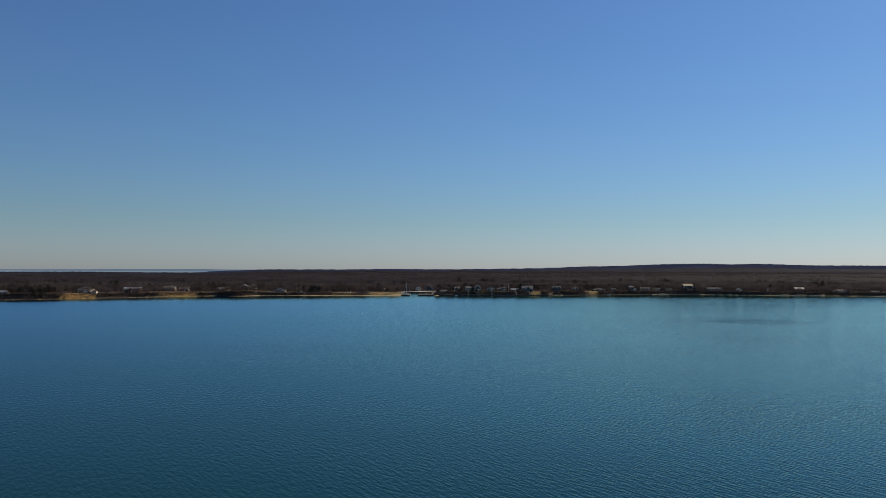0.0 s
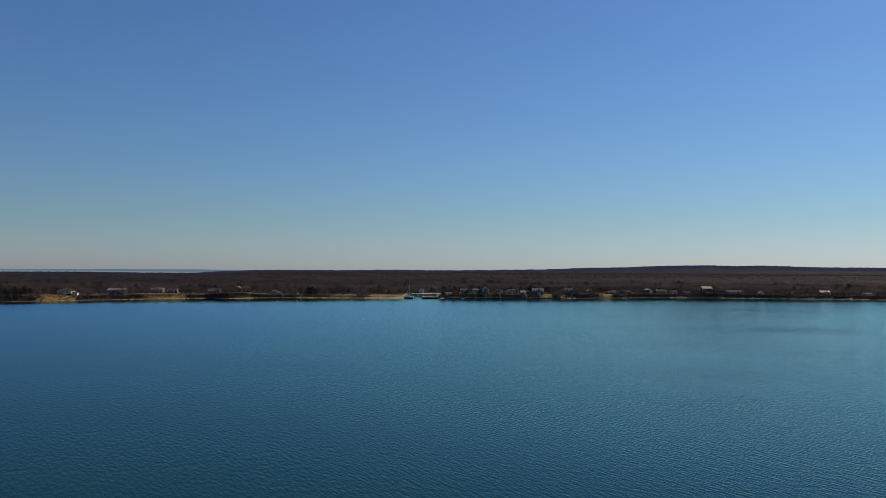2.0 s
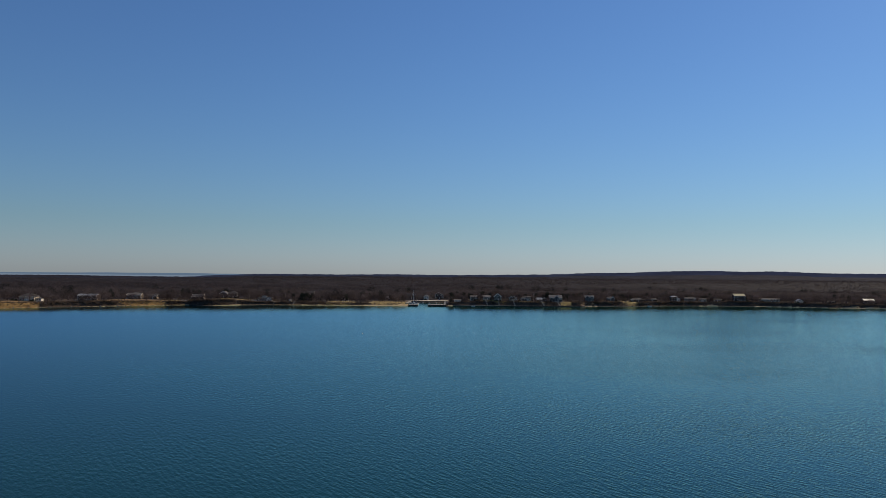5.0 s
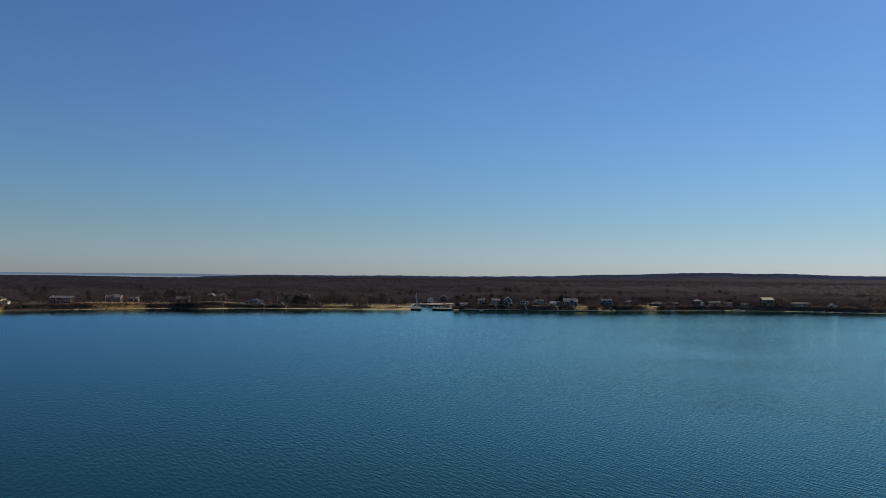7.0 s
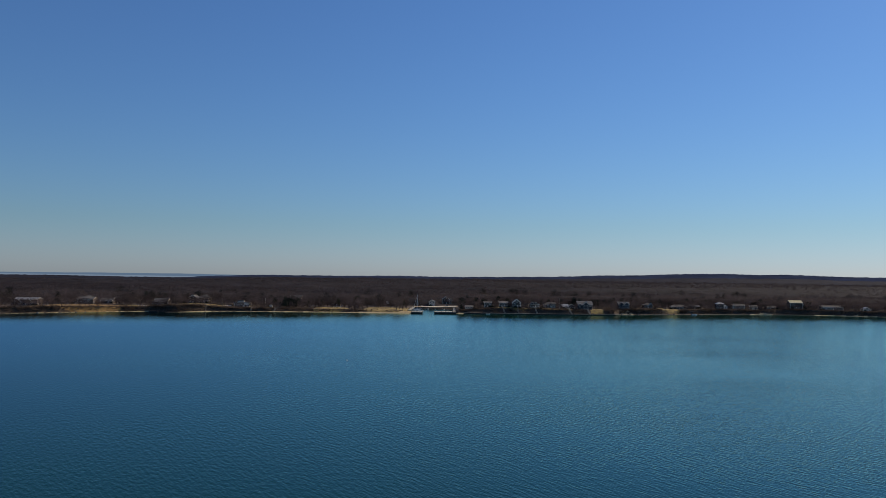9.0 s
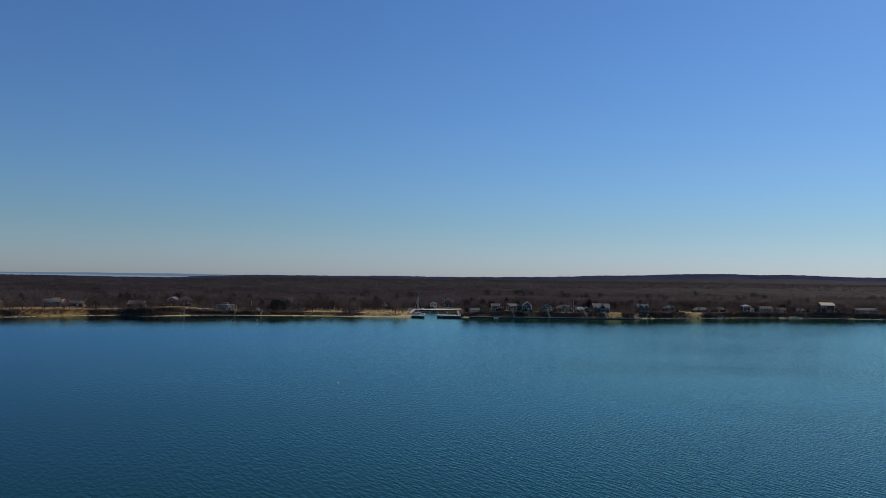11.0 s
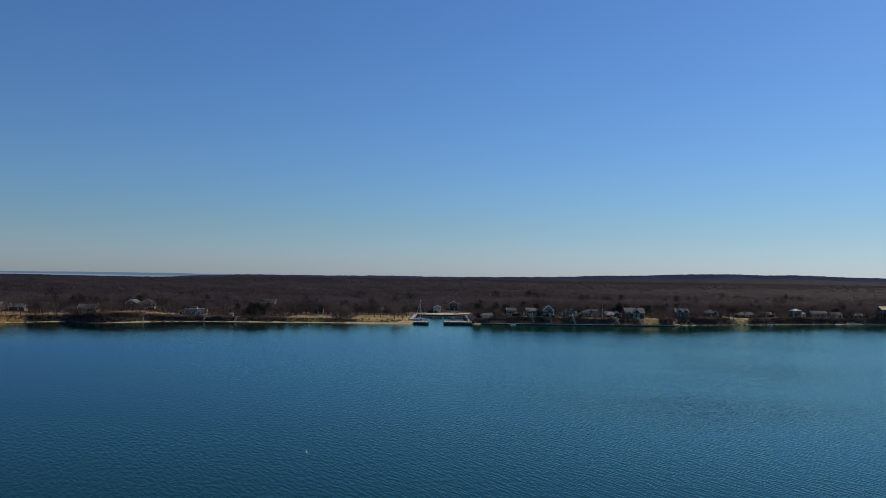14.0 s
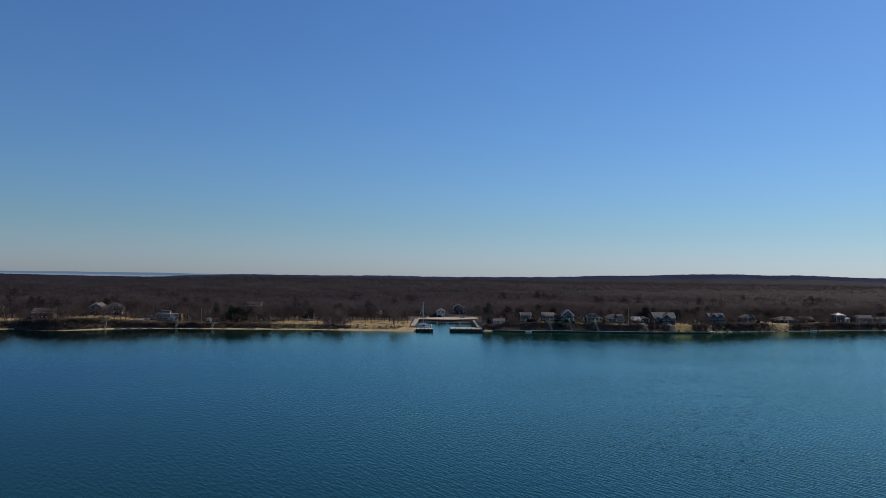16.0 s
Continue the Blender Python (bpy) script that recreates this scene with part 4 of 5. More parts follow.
# ---- boats ----
def hull_mesh(bm, L, B, H, sheer=0.25, draught=0.4, stern=0.75, sections=9):
    """A boat's hull along x, bow at +L/2, closed by its deck."""
    rows = []
    for i in range(sections):
        u = i / (sections - 1)
        half = B / 2 * (stern + (1 - stern) * min(1, u * 2.4)) * (1 - max(0, (u - 0.45) / 0.55) ** 2.2)
        half = max(half, 0.02)
        top = H + sheer * (2 * u - 0.8) ** 2
        x = -L / 2 + L * u
        rows.append([bm.verts.new((x, y, z)) for y, z in ((-half, top), (-half * 0.92, top * 0.35), (-half * 0.55, -draught * 0.7), (0, -draught), (half * 0.55, -draught * 0.7), (half * 0.92, top * 0.35), (half, top))])
    for a, b in zip(rows[:-1], rows[1:]):
        for k in range(6):
            bm.faces.new((a[k], a[k + 1], b[k + 1], b[k]))
        bm.faces.new((a[6], a[0], b[0], b[6]))
    bm.faces.new(rows[0])
    bm.faces.new(rows[-1][::-1])
    bmesh.ops.recalc_face_normals(bm, faces=bm.faces)
    return bm


def sailboat(x, y, turn):
    root = thing("sailboat", "white cruising sailboat with bare mast moored in the basin", "sailboat", x, y, 0, turn)
    bm = bmesh.new()
    hull_mesh(bm, 11.4, 3.6, 1.25)
    part("hull", bm, HULL, root)
    bm = bmesh.new()
    box(bm, -2.8, 2.2, -1.1, 1.1, 1.2, 1.95, 0.25)
    cab = part("cabin", bm, HULL, root)
    for sgn in (-1, 1):
        for u in (-1.8, -0.4, 1.0):
            bm = bmesh.new()
            box(bm, u - 0.4, u + 0.4, sgn * 1.11 - 0.02, sgn * 1.11 + 0.02, 1.5, 1.75)
            part("portlight", bm, GLASS, cab)
    bm = bmesh.new()
    bar(bm, (0.9, 0, 1.2), (0.9, 0, 18.4), 0.17, 0.11, 8)
    mast = part("mast", bm, ALU, root)
    for z, half in ((7.2, 1.1), (12.6, 0.8)):
        bm = bmesh.new()
        beam(bm, (0.9, -half, z), (0.9, half, z), 0.09, 0.06)
        part("spreader", bm, ALU, mast)
    bm = bmesh.new()
    bar(bm, (0.8, 0, 3.0), (-4.2, 0, 3.0), 0.11, 0.09, 8)
    boom = part("boom", bm, ALU, root)
    bm = bmesh.new()
    bar(bm, (0.6, 0, 3.3), (-4.0, 0, 3.22), 0.27, 0.16, 8)
    part("sail_cover", bm, CANVAS, boom, "dark blue canvas sail cover")
    for a, b in (((0.9, 0, 18.2), (5.5, 0, 1.5)), ((0.9, 0, 18.3), (-5.5, 0, 1.5)), ((0.9, 0, 17.6), (0.7, -1.7, 1.3)), ((0.9, 0, 17.6), (0.7, 1.7, 1.3))):
        bm = bmesh.new()
        bar(bm, a, b, 0.02, 0.02, 4)
        part("stay", bm, ALU, mast)
    bm = bmesh.new()
    bar(bm, (5.4, 0, 1.7), (1.1, 0, 17.2), 0.10, 0.06, 6)
    part("furled_jib", bm, HULL, root)
    bm = bmesh.new()
    box(bm, -4.6, -2.7, -1.25, 1.25, 2.6, 2.75, 0.05)
    part("bimini", bm, CANVAS, root, "dark blue canvas cockpit cover")
    bm = bmesh.new()
    for i in range(6):
        u = -5 + i * 2
        for sgn in (-1, 1):
            bar(bm, (u, sgn * 1.35 * (1 if u < 3 else 0.55), 1.2), (u, sgn * 1.35 * (1 if u < 3 else 0.55), 1.9), 0.02, 0.02, 4)
    part("stanchions", bm, ALU, root)
    return root


sailboat(-61.3, 1131, 172)
sailboat_2 = sailboat(-64.0, 1148, 12)
sailboat_2.scale = (0.72, 0.72, 0.72)
tagged(sailboat_2, "smaller white sailboat moored behind the larger one")


def cabin_cruiser(x, y, turn, label, size=1.0):
    """A motor boat with a raised cabin, screen, flybridge and bow rail."""
    root = thing("motor_boat", label, "boat", x, y, 0, turn)
    root.scale = (size, size, size)
    bm = bmesh.new()
    hull_mesh(bm, 9.0, 3.1, 1.15, 0.3, 0.4, 0.85)
    part("hull", bm, HULL, root)
    bm = bmesh.new()
    extrude_profile(bm, [(-1.6, 1.1), (2.2, 1.1), (1.2, 2.35), (-1.6, 2.5)], 1, -1.15, 1.15)
    cabin = part("cabin", bm, HULL, root)
    for sgn in (-1, 1):
        bm = bmesh.new()
        box(bm, -1.3, 1.0, sgn * 1.16 - 0.015, sgn * 1.16 + 0.015, 1.6, 2.15)
        part("side_window", bm, GLASS, cabin)
    bm = bmesh.new()
    box(bm, -1.9, 1.3, -1.3, 1.3, 2.5, 2.62, 0.04)
    part("hardtop", bm, HULL, root)
    bm = bmesh.new()
    box(bm, -1.2, 0.4, -0.9, 0.9, 2.62, 3.2, 0.1)
    part("flybridge", bm, HULL, root)
    bm = bmesh.new()
    for sgn in (-1, 1):
        beam(bm, (1.6, sgn * 1.2, 1.95), (4.3, sgn * 0.15, 2.15), 0.04, 0.04)
        for u in (0.0, 0.5, 1.0):
            bar(bm, (1.6 + 2.7 * u, sgn * (1.2 - 1.05 * u), 1.2), (1.6 + 2.7 * u, sgn * (1.2 - 1.05 * u), 1.95 + 0.2 * u), 0.02, 0.02, 4)
    part("bow_rail", bm, ALU, root)
    return root


cabin_cruiser(-61.5, 1115, 176, "white cabin cruiser moored near the basin mouth")
cabin_cruiser(-65.2, 1122, 184, "white cabin cruiser moored beside the sailboats", 0.8)


def skiff(x, y, z, turn, label, L=4.6):
    root = thing("skiff", label, "boat", x, y, z, turn, "small boats")
    bm = bmesh.new()
    hull_mesh(bm, L, 1.8, 0.65, 0.2, 0.2, 0.85, 7)
    part("hull", bm, HULL, root)
    for u in (-0.9, 0.4):
        bm = bmesh.new()
        box(bm, u - 0.18, u + 0.18, -0.72, 0.72, 0.72, 0.79)
        part("thwart", bm, TIMBER, root)
    bm = bmesh.new()
    box(bm, -L / 2 - 0.35, -L / 2 + 0.05, -0.22, 0.22, 0.1, 1.15, 0.06)
    part("outboard_motor", bm, RUBBER, root)


skiff(-51.5, 1178.5, 0.05, 88, "small white skiff tied to the floating dock")
skiff(-43.0, 1178.5, 0.05, 92, "small white skiff tied to the floating dock")
skiff(-33.0, 1178.8, 0.05, 85, "small white skiff tied to the floating dock")
skiff(13.0, 1086.5, 0.05, 4, "white skiff floating just off the seawall", 4.4)
skiff(-166.0, 1079.0, 0.45, 15, "white skiff drawn up on the sand", 4.2)
skiff(247.0, 1150.6, 0.05, 6, "white open boat lying off the dark bank", 6.0)
skiff(-257.0, 1087.0, float(ground_z(-257.0, 1087.0)) + 0.2, 8, "white open boat stored on a lawn", 6.4)
skiff(-152.5, 1130.0, float(ground_z(-152.5, 1130.0)) + 0.2, 20, "white skiff stored beside the park trees", 4.6)
skiff(-148.0, 1133.0, float(ground_z(-148.0, 1133.0)) + 0.2, -15, "white skiff stored beside the park trees", 4.6)
skiff(-335.5, 1066.0, float(ground_z(-335.5, 1066.0)) + 0.2, 35, "white boat stored beside the ranch house", 5.6)
skiff(-436.0, 947.5, 0.3, 160, "white skiff pulled up under the bank", 4.6)


# ---- beach stairs ----
STAIRS = []


def stairs(x, label, slant=0.0, mat=None, landing=True, z1=None):
    """A timber stair down the bank, from the beach to the top; slant: sideways run."""
    mat = mat or STAIRWOOD
    ys = float(shore(float(x)))
    foot = 4.2 + 1.5 * float(wobble(x, 0.0 * x, 31.0))
    y0, y1 = ys + foot - 1.2, ys + foot + 1.1 + 0.5 * float(np.interp(x, BLUFF_X, BLUFF_Z))
    STAIRS.append((x, slant))
    z0 = float(ground_z(x, y0)) + 0.1
    z1 = float(ground_z(x + slant, y1)) + 0.5 if z1 is None else z1
    root = thing("beach_stairs", label, "stairs", x, y0, z0, 0, "stairs down the bluff")
    run, rise = y1 - y0, z1 - z0
    n = max(5, int(rise / 0.2))
    for sgn in (-0.5, 0.5):
        bm = bmesh.new()
        beam(bm, (sgn, 0, 0.25), (sgn + slant, run, rise + 0.25), 0.1, 0.32)
        part("stringer", bm, mat, root)
        bm = bmesh.new()
        beam(bm, (sgn, 0, 1.2), (sgn + slant, run, rise + 1.2), 0.08, 0.1)
        part("handrail", bm, mat, root)
        for k in range(4):
            u = k / 3
            bm = bmesh.new()
            box(bm, sgn + slant * u - 0.06, sgn + slant * u + 0.06, run * u - 0.06, run * u + 0.06, rise * u - 0.8, rise * u + 1.2)
            part("post", bm, mat, root)
    bm = bmesh.new()
    box(bm, -0.47, 0.47, -0.16, 0.16, 0.35, 0.41)
    me = part("tread", bm, mat, root).data
    for i in range(1, n):
        u = i / (n - 1)
        share("tread", me, root, slant * u, run * u, rise * u)
    if landing:
        bm = bmesh.new()
        box(bm, slant - 1.6, slant + 1.6, run, run + 2.4, rise + 0.2, rise + 0.42)
        part("landing", bm, mat, root)
    return root


stairs(-268.0, "pale wooden stairs from a house down to the beach", -1.5)
stairs(-228.0, "short pale wooden stairs over the bank")
stairs(-205.0, "short weathered stairs over the bank", 0.5)
stairs(31.6, "weathered timber stairs down the bluff", -2.4)
stairs(46.1, "weathered timber stairs down the bluff", -1.2)
stairs(65.7, "pale timber stairs with handrails down the bluff", -1.8, PALEWOOD)
stairs(102.3, "pale timber stairs with handrails down the bluff", -2.2, PALEWOOD)
stairs(122.6, "pale timber stairs with handrails down the bluff", -2.2, PALEWOOD)


# ---- poles, floats, loungers ----
def flagpole(x, y, h, label):
    root = thing("flagpole", label, "flagpole", x, y, float(ground_z(x, y)) - 0.2)
    bm = bmesh.new()
    bar(bm, (0, 0, 0), (0, 0, h), 0.14, 0.07, 8)
    part("pole", bm, WHITE, root)
    bm = bmesh.new()
    bmesh.ops.create_icosphere(bm, subdivisions=2, radius=0.16, matrix=Matrix.Translation((0, 0, h + 0.1)))
    part("finial", bm, ALU, root)


flagpole(90.5, 1113.0, 11.0, "tall white flagpole on the bluff lawn")
flagpole(-221.0, 1098.0, 9.5, "slim white flagpole among the trees")
flagpole(305.0, 1188.0, 7.5, "white flagpole by the long grey house")


def buoy(x, y, mat, label, r=0.45):
    root = thing("buoy", label, "buoy", x, y, 0, 0, "buoys off the shore")
    bm = bmesh.new()
    bmesh.ops.create_uvsphere(bm, u_segments=14, v_segments=9, radius=r, matrix=Matrix.Diagonal((1, 1, 0.9, 1)))
    part("float", bm, mat, root)
    bm = bmesh.new()
    bar(bm, (0, 0, r * 0.8), (0, 0, r * 2.2), r * 0.22, r * 0.16, 8)
    part("pick_up_pole", bm, mat, root)


buoy(-86.1, 898.5, DARKFLOAT, "dark mooring buoy riding on calm water", 0.27)
buoy(125.0, 917.0, DARKFLOAT, "dark mooring buoy riding on calm water", 0.27)
buoy(-170.7, 873.2, DARKFLOAT, "dark mooring buoy riding on calm water", 0.27)
buoy(-73.5, 645.4, FLOAT, "small white float among the ripples", 0.28)


def lounger(x, y, turn):
    z = float(ground_z(x, y))
    root = thing("deck_chair", "white wooden deck chair on the bank", "chair", x, y, z, turn, "white chairs on the bank")
    bm = bmesh.new()
    box(bm, -0.5, 0.5, -0.5, 0.5, 0.35, 0.45)
    part("seat", bm, WHITE, root)
    bm = bmesh.new()
    beam(bm, (0, 0.45, 0.4), (0, 0.85, 1.35), 1.0, 0.07)
    part("backrest", bm, WHITE, root)
    for a in (-0.45, 0.45):
        for b in (-0.42, 0.42):
            bm = bmesh.new()
            box(bm, a - 0.05, a + 0.05, b - 0.05, b + 0.05, 0, 0.62)
            part("leg", bm, WHITE, root)
        bm = bmesh.new()
        box(bm, a - 0.1, a + 0.1, -0.5, 0.5, 0.62, 0.67)
        part("armrest", bm, WHITE, root)


for cx, cy, tr in ((-338, 1057, 20), (-336, 1057.5, -15), (-334, 1058.5, 160), (-258, 1080, 10), (-256.4, 1080.3, -8), (-259.8, 1080.6, 170)):
    lounger(cx, cy, tr)


def parked_car(x, y, turn, label, paint):
    root = thing("car", label, "car", x, y, float(ground_z(x, y)) + 0.02, turn, "parked cars")
    bm = bmesh.new()
    extrude_profile(bm, [(-2.2, 0.35), (2.2, 0.35), (2.25, 0.75), (1.3, 0.95), (-2.2, 1.0)], 0, -0.9, 0.9)
    bmesh.ops.rotate(bm, verts=bm.verts, matrix=Matrix.Rotation(radians(90), 3, "Z"))
    part("body", bm, paint, root)
    bm = bmesh.new()
    extrude_profile(bm, [(-1.9, 0.98), (1.0, 0.95), (0.3, 1.5), (-1.5, 1.52)], 0, -0.78, 0.78)
    bmesh.ops.rotate(bm, verts=bm.verts, matrix=Matrix.Rotation(radians(90), 3, "Z"))
    cabin = part("cabin", bm, GLASS, root)
    bm = bmesh.new()
    box(bm, -0.3, 1.5, -0.74, 0.74, 1.5, 1.56)
    part("roof_panel", bm, paint, cabin)
    for a in (-1.4, 1.4):
        for b in (-0.86, 0.86):
            bm = bmesh.new()
            bar(bm, (a, b - 0.12, 0.33), (a, b + 0.12, 0.33), 0.34, 0.34, 14)
            wheel = part("wheel", bm, RUBBER, root)
            bm = bmesh.new()
            bar(bm, (a, b - 0.13, 0.33), (a, b + 0.13, 0.33), 0.19, 0.19, 10)
            part("rim", bm, ALU, wheel)


parked_car(247.0, 1181, 70, "silver car parked beside the low house", CARPAINT)
parked_car(221.5, 1177, 100, "silver car parked on the drive", CARPAINT)
parked_car(-30.0, 1203, 15, "silver car parked by the basin", CARPAINT)
parked_car(-60.0, 1206, 80, "white car parked by the basin", HULL)


# ---- trees ----
rng = np.random.default_rng(7)


def tube_arrays(a, b, r0, r1, sides):
    a, b = np.asarray(a, float), np.asarray(b, float)
    d = (b - a) / max(np.linalg.norm(b - a), 1e-6)
    u = np.cross(d, [0.3, 0.9, 0.1])
    u /= np.linalg.norm(u)
    w = np.cross(d, u)
    ang = np.arange(sides) * 2 * np.pi / sides
    ring = np.cos(ang)[:, None] * u + np.sin(ang)[:, None] * w
    co = np.concatenate([a + ring * r0, b + ring * r1])
    i = np.arange(sides)
    j = (i + 1) % sides
    return co, np.concatenate([np.stack([i, j, j + sides], 1), np.stack([i, j + sides, i + sides], 1)])


def join(pieces):
    co, fa, k = [], [], 0
    for c, f in pieces:
        co.append(c)
        fa.append(f + k)
        k += len(c)
    return np.concatenate(co), np.concatenate(fa)


def slivers(root, way, length, width):
    """Thin triangles, one a twig spray."""
    n = len(root)
    side = np.cross(way, rng.normal(size=(n, 3)))
    side /= np.linalg.norm(side, axis=1)[:, None] + 1e-9
    a = root - side * (width / 2)[:, None]
    b = root + side * (width / 2)[:, None]
    c = root + way * length[:, None]
    return np.stack([a, b, c], 1).reshape(-1, 3), np.arange(3 * n).reshape(n, 3)


def bare_tree_arrays(h, spread, twigs, limbs=6, wide=0.15):
    """Trunk with limbs, and a crown of fine twigs."""
    wood = []
    fork = h * rng.uniform(0.14, 0.28)
    lean = np.array([rng.normal() * 0.3, rng.normal() * 0.3, 0])
    top = np.array([0, 0, fork]) + lean
    wood.append(tube_arrays((0, 0, -0.6), top, 0.26, 0.19, 6))
    wood.append(tube_arrays(top, top + [rng.normal() * 0.5, rng.normal() * 0.5, h * 0.42], 0.18, 0.05, 5))
    tips = []
    for i in range(limbs):
        a = 2 * np.pi * (i + rng.uniform(0, 0.7)) / limbs
        start = top + np.array([0, 0, rng.uniform(-0.05, 0.3) * h * 0.6])
        r = spread * rng.uniform(0.45, 0.8)
        mid = start + np.array([np.cos(a) * r * 0.55, np.sin(a) * r * 0.55, h * rng.uniform(0.10, 0.2)])
        end = mid + np.array([np.cos(a) * r * 0.5, np.sin(a) * r * 0.5, h * rng.uniform(0.10, 0.26)])
        wood.append(tube_arrays(start, mid, 0.11, 0.07, 4))
        wood.append(tube_arrays(mid, end, 0.07, 0.03, 3))
        tips += [mid, end, (mid + end) / 2, (start + mid) / 2]
    tips = np.array(tips + [top + [0, 0, h * 0.3], top + [0, 0, h * 0.42]])
    pick = tips[rng.integers(0, len(tips), twigs)]
    out = rng.normal(size=(twigs, 3))
    out[:, 2] = out[:, 2] * 0.9 + 0.1
    out /= np.linalg.norm(out, axis=1)[:, None]
    root = pick + out * (rng.uniform(0.0, 1.0, twigs) ** 0.8 * spread * 0.42)[:, None]
    root[:, 2] = np.minimum(root[:, 2], h * 0.97)
    way = out + rng.normal(size=(twigs, 3)) * 0.45 + [0, 0, 0.35]
    way /= np.linalg.norm(way, axis=1)[:, None]
    crown = slivers(root, way, rng.uniform(0.7, 1.7, twigs), rng.uniform(0.6, 1.4, twigs) * wide)
    return join(wood), crown


def pine_arrays(h, r, n):
    """A rugged pine: a bare lower trunk and rounded clumps of needles on short limbs."""
    wood = [tube_arrays((0, 0, -0.5), (0.2, 0.1, h * 0.93), 0.24, 0.05, 6)]
    roots, ways = [], []
    clumps_n = 11
    for i in range(clumps_n):
        u = (i + 0.5) / clumps_n
        z = h * (0.28 + 0.66 * u)
        a = i * 2.4 + rng.uniform(-0.5, 0.5)
        d = r * (0.62 - 0.5 * abs(u - 0.35)) * rng.uniform(0.5, 1.0)
        c = np.array([np.cos(a) * d, np.sin(a) * d, z])
        wood.append(tube_arrays((0, 0, z - 0.5), c, 0.07, 0.03, 3))
        k = n // clumps_n
        out = rng.normal(size=(k, 3))
        out /= np.linalg.norm(out, axis=1)[:, None]
        roots.append(c + out * (r * 0.36 * rng.uniform(0.1, 1.0, k) ** 0.6)[:, None] * [1, 1, 0.7])
        ways.append(out + [0, 0, 0.3] + rng.normal(size=(k, 3)) * 0.3)
    root, way = np.concatenate(roots), np.concatenate(ways)
    way /= np.linalg.norm(way, axis=1)[:, None]
    k = len(root)
    return join(wood), slivers(root, way, rng.uniform(0.5, 1.1, k), rng.uniform(0.25, 0.55, k))


def free(x, y):
    """Whether a tree may stand there."""
    if BASIN[0] - 4 < x < BASIN[1] + 3 and y < 1238:
        return False
    for x0, x1, y0, y1 in HOUSES:
        if x0 < x < x1 and y0 < y < y1:
            return False
    return True


spots = []
for gx in np.arange(-620, 700, 6.3):
    ys = float(shore(gx))
    for s in np.arange(12, 112, 6.0):
        x, y = gx + rng.uniform(-4.2, 4.2), ys + s + rng.uniform(-4.2, 4.2)
        lawn = float(zone(LAWNS + ORANGES + SANDS, np.array([x]), np.array([y]))[0])
        if free(x, y) and rng.uniform() > (0.66 if lawn > 0.3 else 0.04):
            spots.append((s, x, y))
KINDS = [bare_tree_arrays(h, sp, n) for h, sp, n in ((11.5, 5.2, 260), (13, 6.0, 290), (10, 4.6, 230), (12, 4.6, 245), (14, 6.4, 310), (9, 4.2, 210))]
SIMPLE = [bare_tree_arrays(h, sp, n, 4, 0.30) for h, sp, n in ((12, 5.4, 130), (13.5, 6.0, 140), (11, 5.0, 120), (10, 4.6, 110))]
TREE_MESHES = [(mesh_of("bare_tree", *wood, BARK, True), mesh_of("crown", *crown, TWIG, True)) for wood, crown in KINDS]
spots.sort()
yard = []
for x0, x1, y0, y1 in HOUSES:              # small trees in the gardens, beside and before the houses
    for _ in range(10 if x0 > 130 else 7 if x1 < -190 else 4):
        x = rng.uniform(x0 - 6, x0 + 2) if rng.uniform() < 0.5 else rng.uniform(x1 - 2, x1 + 6)
        y = max(float(shore(x)) + 10, y0 + 3) + rng.uniform(0, 8)
        if float(shore(x)) + 9 < y and not BASIN[0] - 4 < x < BASIN[1] + 3:
            yard.append((0.0, x, y))
for x, y in zip(np.linspace(-224, -194, 12), rng.uniform(1170, 1208, 12)):      # a screen of oaks before the tall house
    yard.append((1.0, float(x), float(y)))
singles = [tuple(q) for q in yard] + [q for q in spots if -345 < q[1] < 345][:150]
singles = [singles[int(i)] for i in rng.permutation(len(singles))]
singles, joined = singles[:296], singles[296:]
taken = set(singles + joined)
for s, x, y in singles:
    k = int(rng.integers(len(TREE_MESHES)))
    size = rng.uniform(0.55, 1.12) if s else rng.uniform(0.38, 0.85)
    tr = new("bare_tree", TREE_MESHES[k][0])
    tr.matrix_basis = pose(x, y, float(ground_z(x, y)), 0, 0, rng.uniform(0, 360)) @ Matrix.Diagonal((size, size, size * rng.uniform(0.9, 1.1), 1))
    tagged(tr, "leafless grey-brown oak tree near the shore", "tree", "bare trees along the shore")
    cr = new("crown", TREE_MESHES[k][1])
    cr.parent = tr
rest = [q for q in spots if q not in taken]


def scatter(name, kinds, places, mat, label, category, low, high, sink=0.0):
    """Many plants joined into one mesh."""
    pieces = []
    for x, y in places:
        c, f = kinds[int(rng.integers(len(kinds)))]
        a, sc = rng.uniform(0, 2 * np.pi), rng.uniform(low, high)
        r = np.array([[np.cos(a), -np.sin(a), 0], [np.sin(a), np.cos(a), 0], [0, 0, 1]])
        pieces.append((c @ r.T * sc + [x, y, float(ground_z(x, y)) - sink], f))
    co, fa = join(pieces)
    return tagged(new(name, mesh_of(name, co, fa, mat, True)), label, category, kind="stuff")


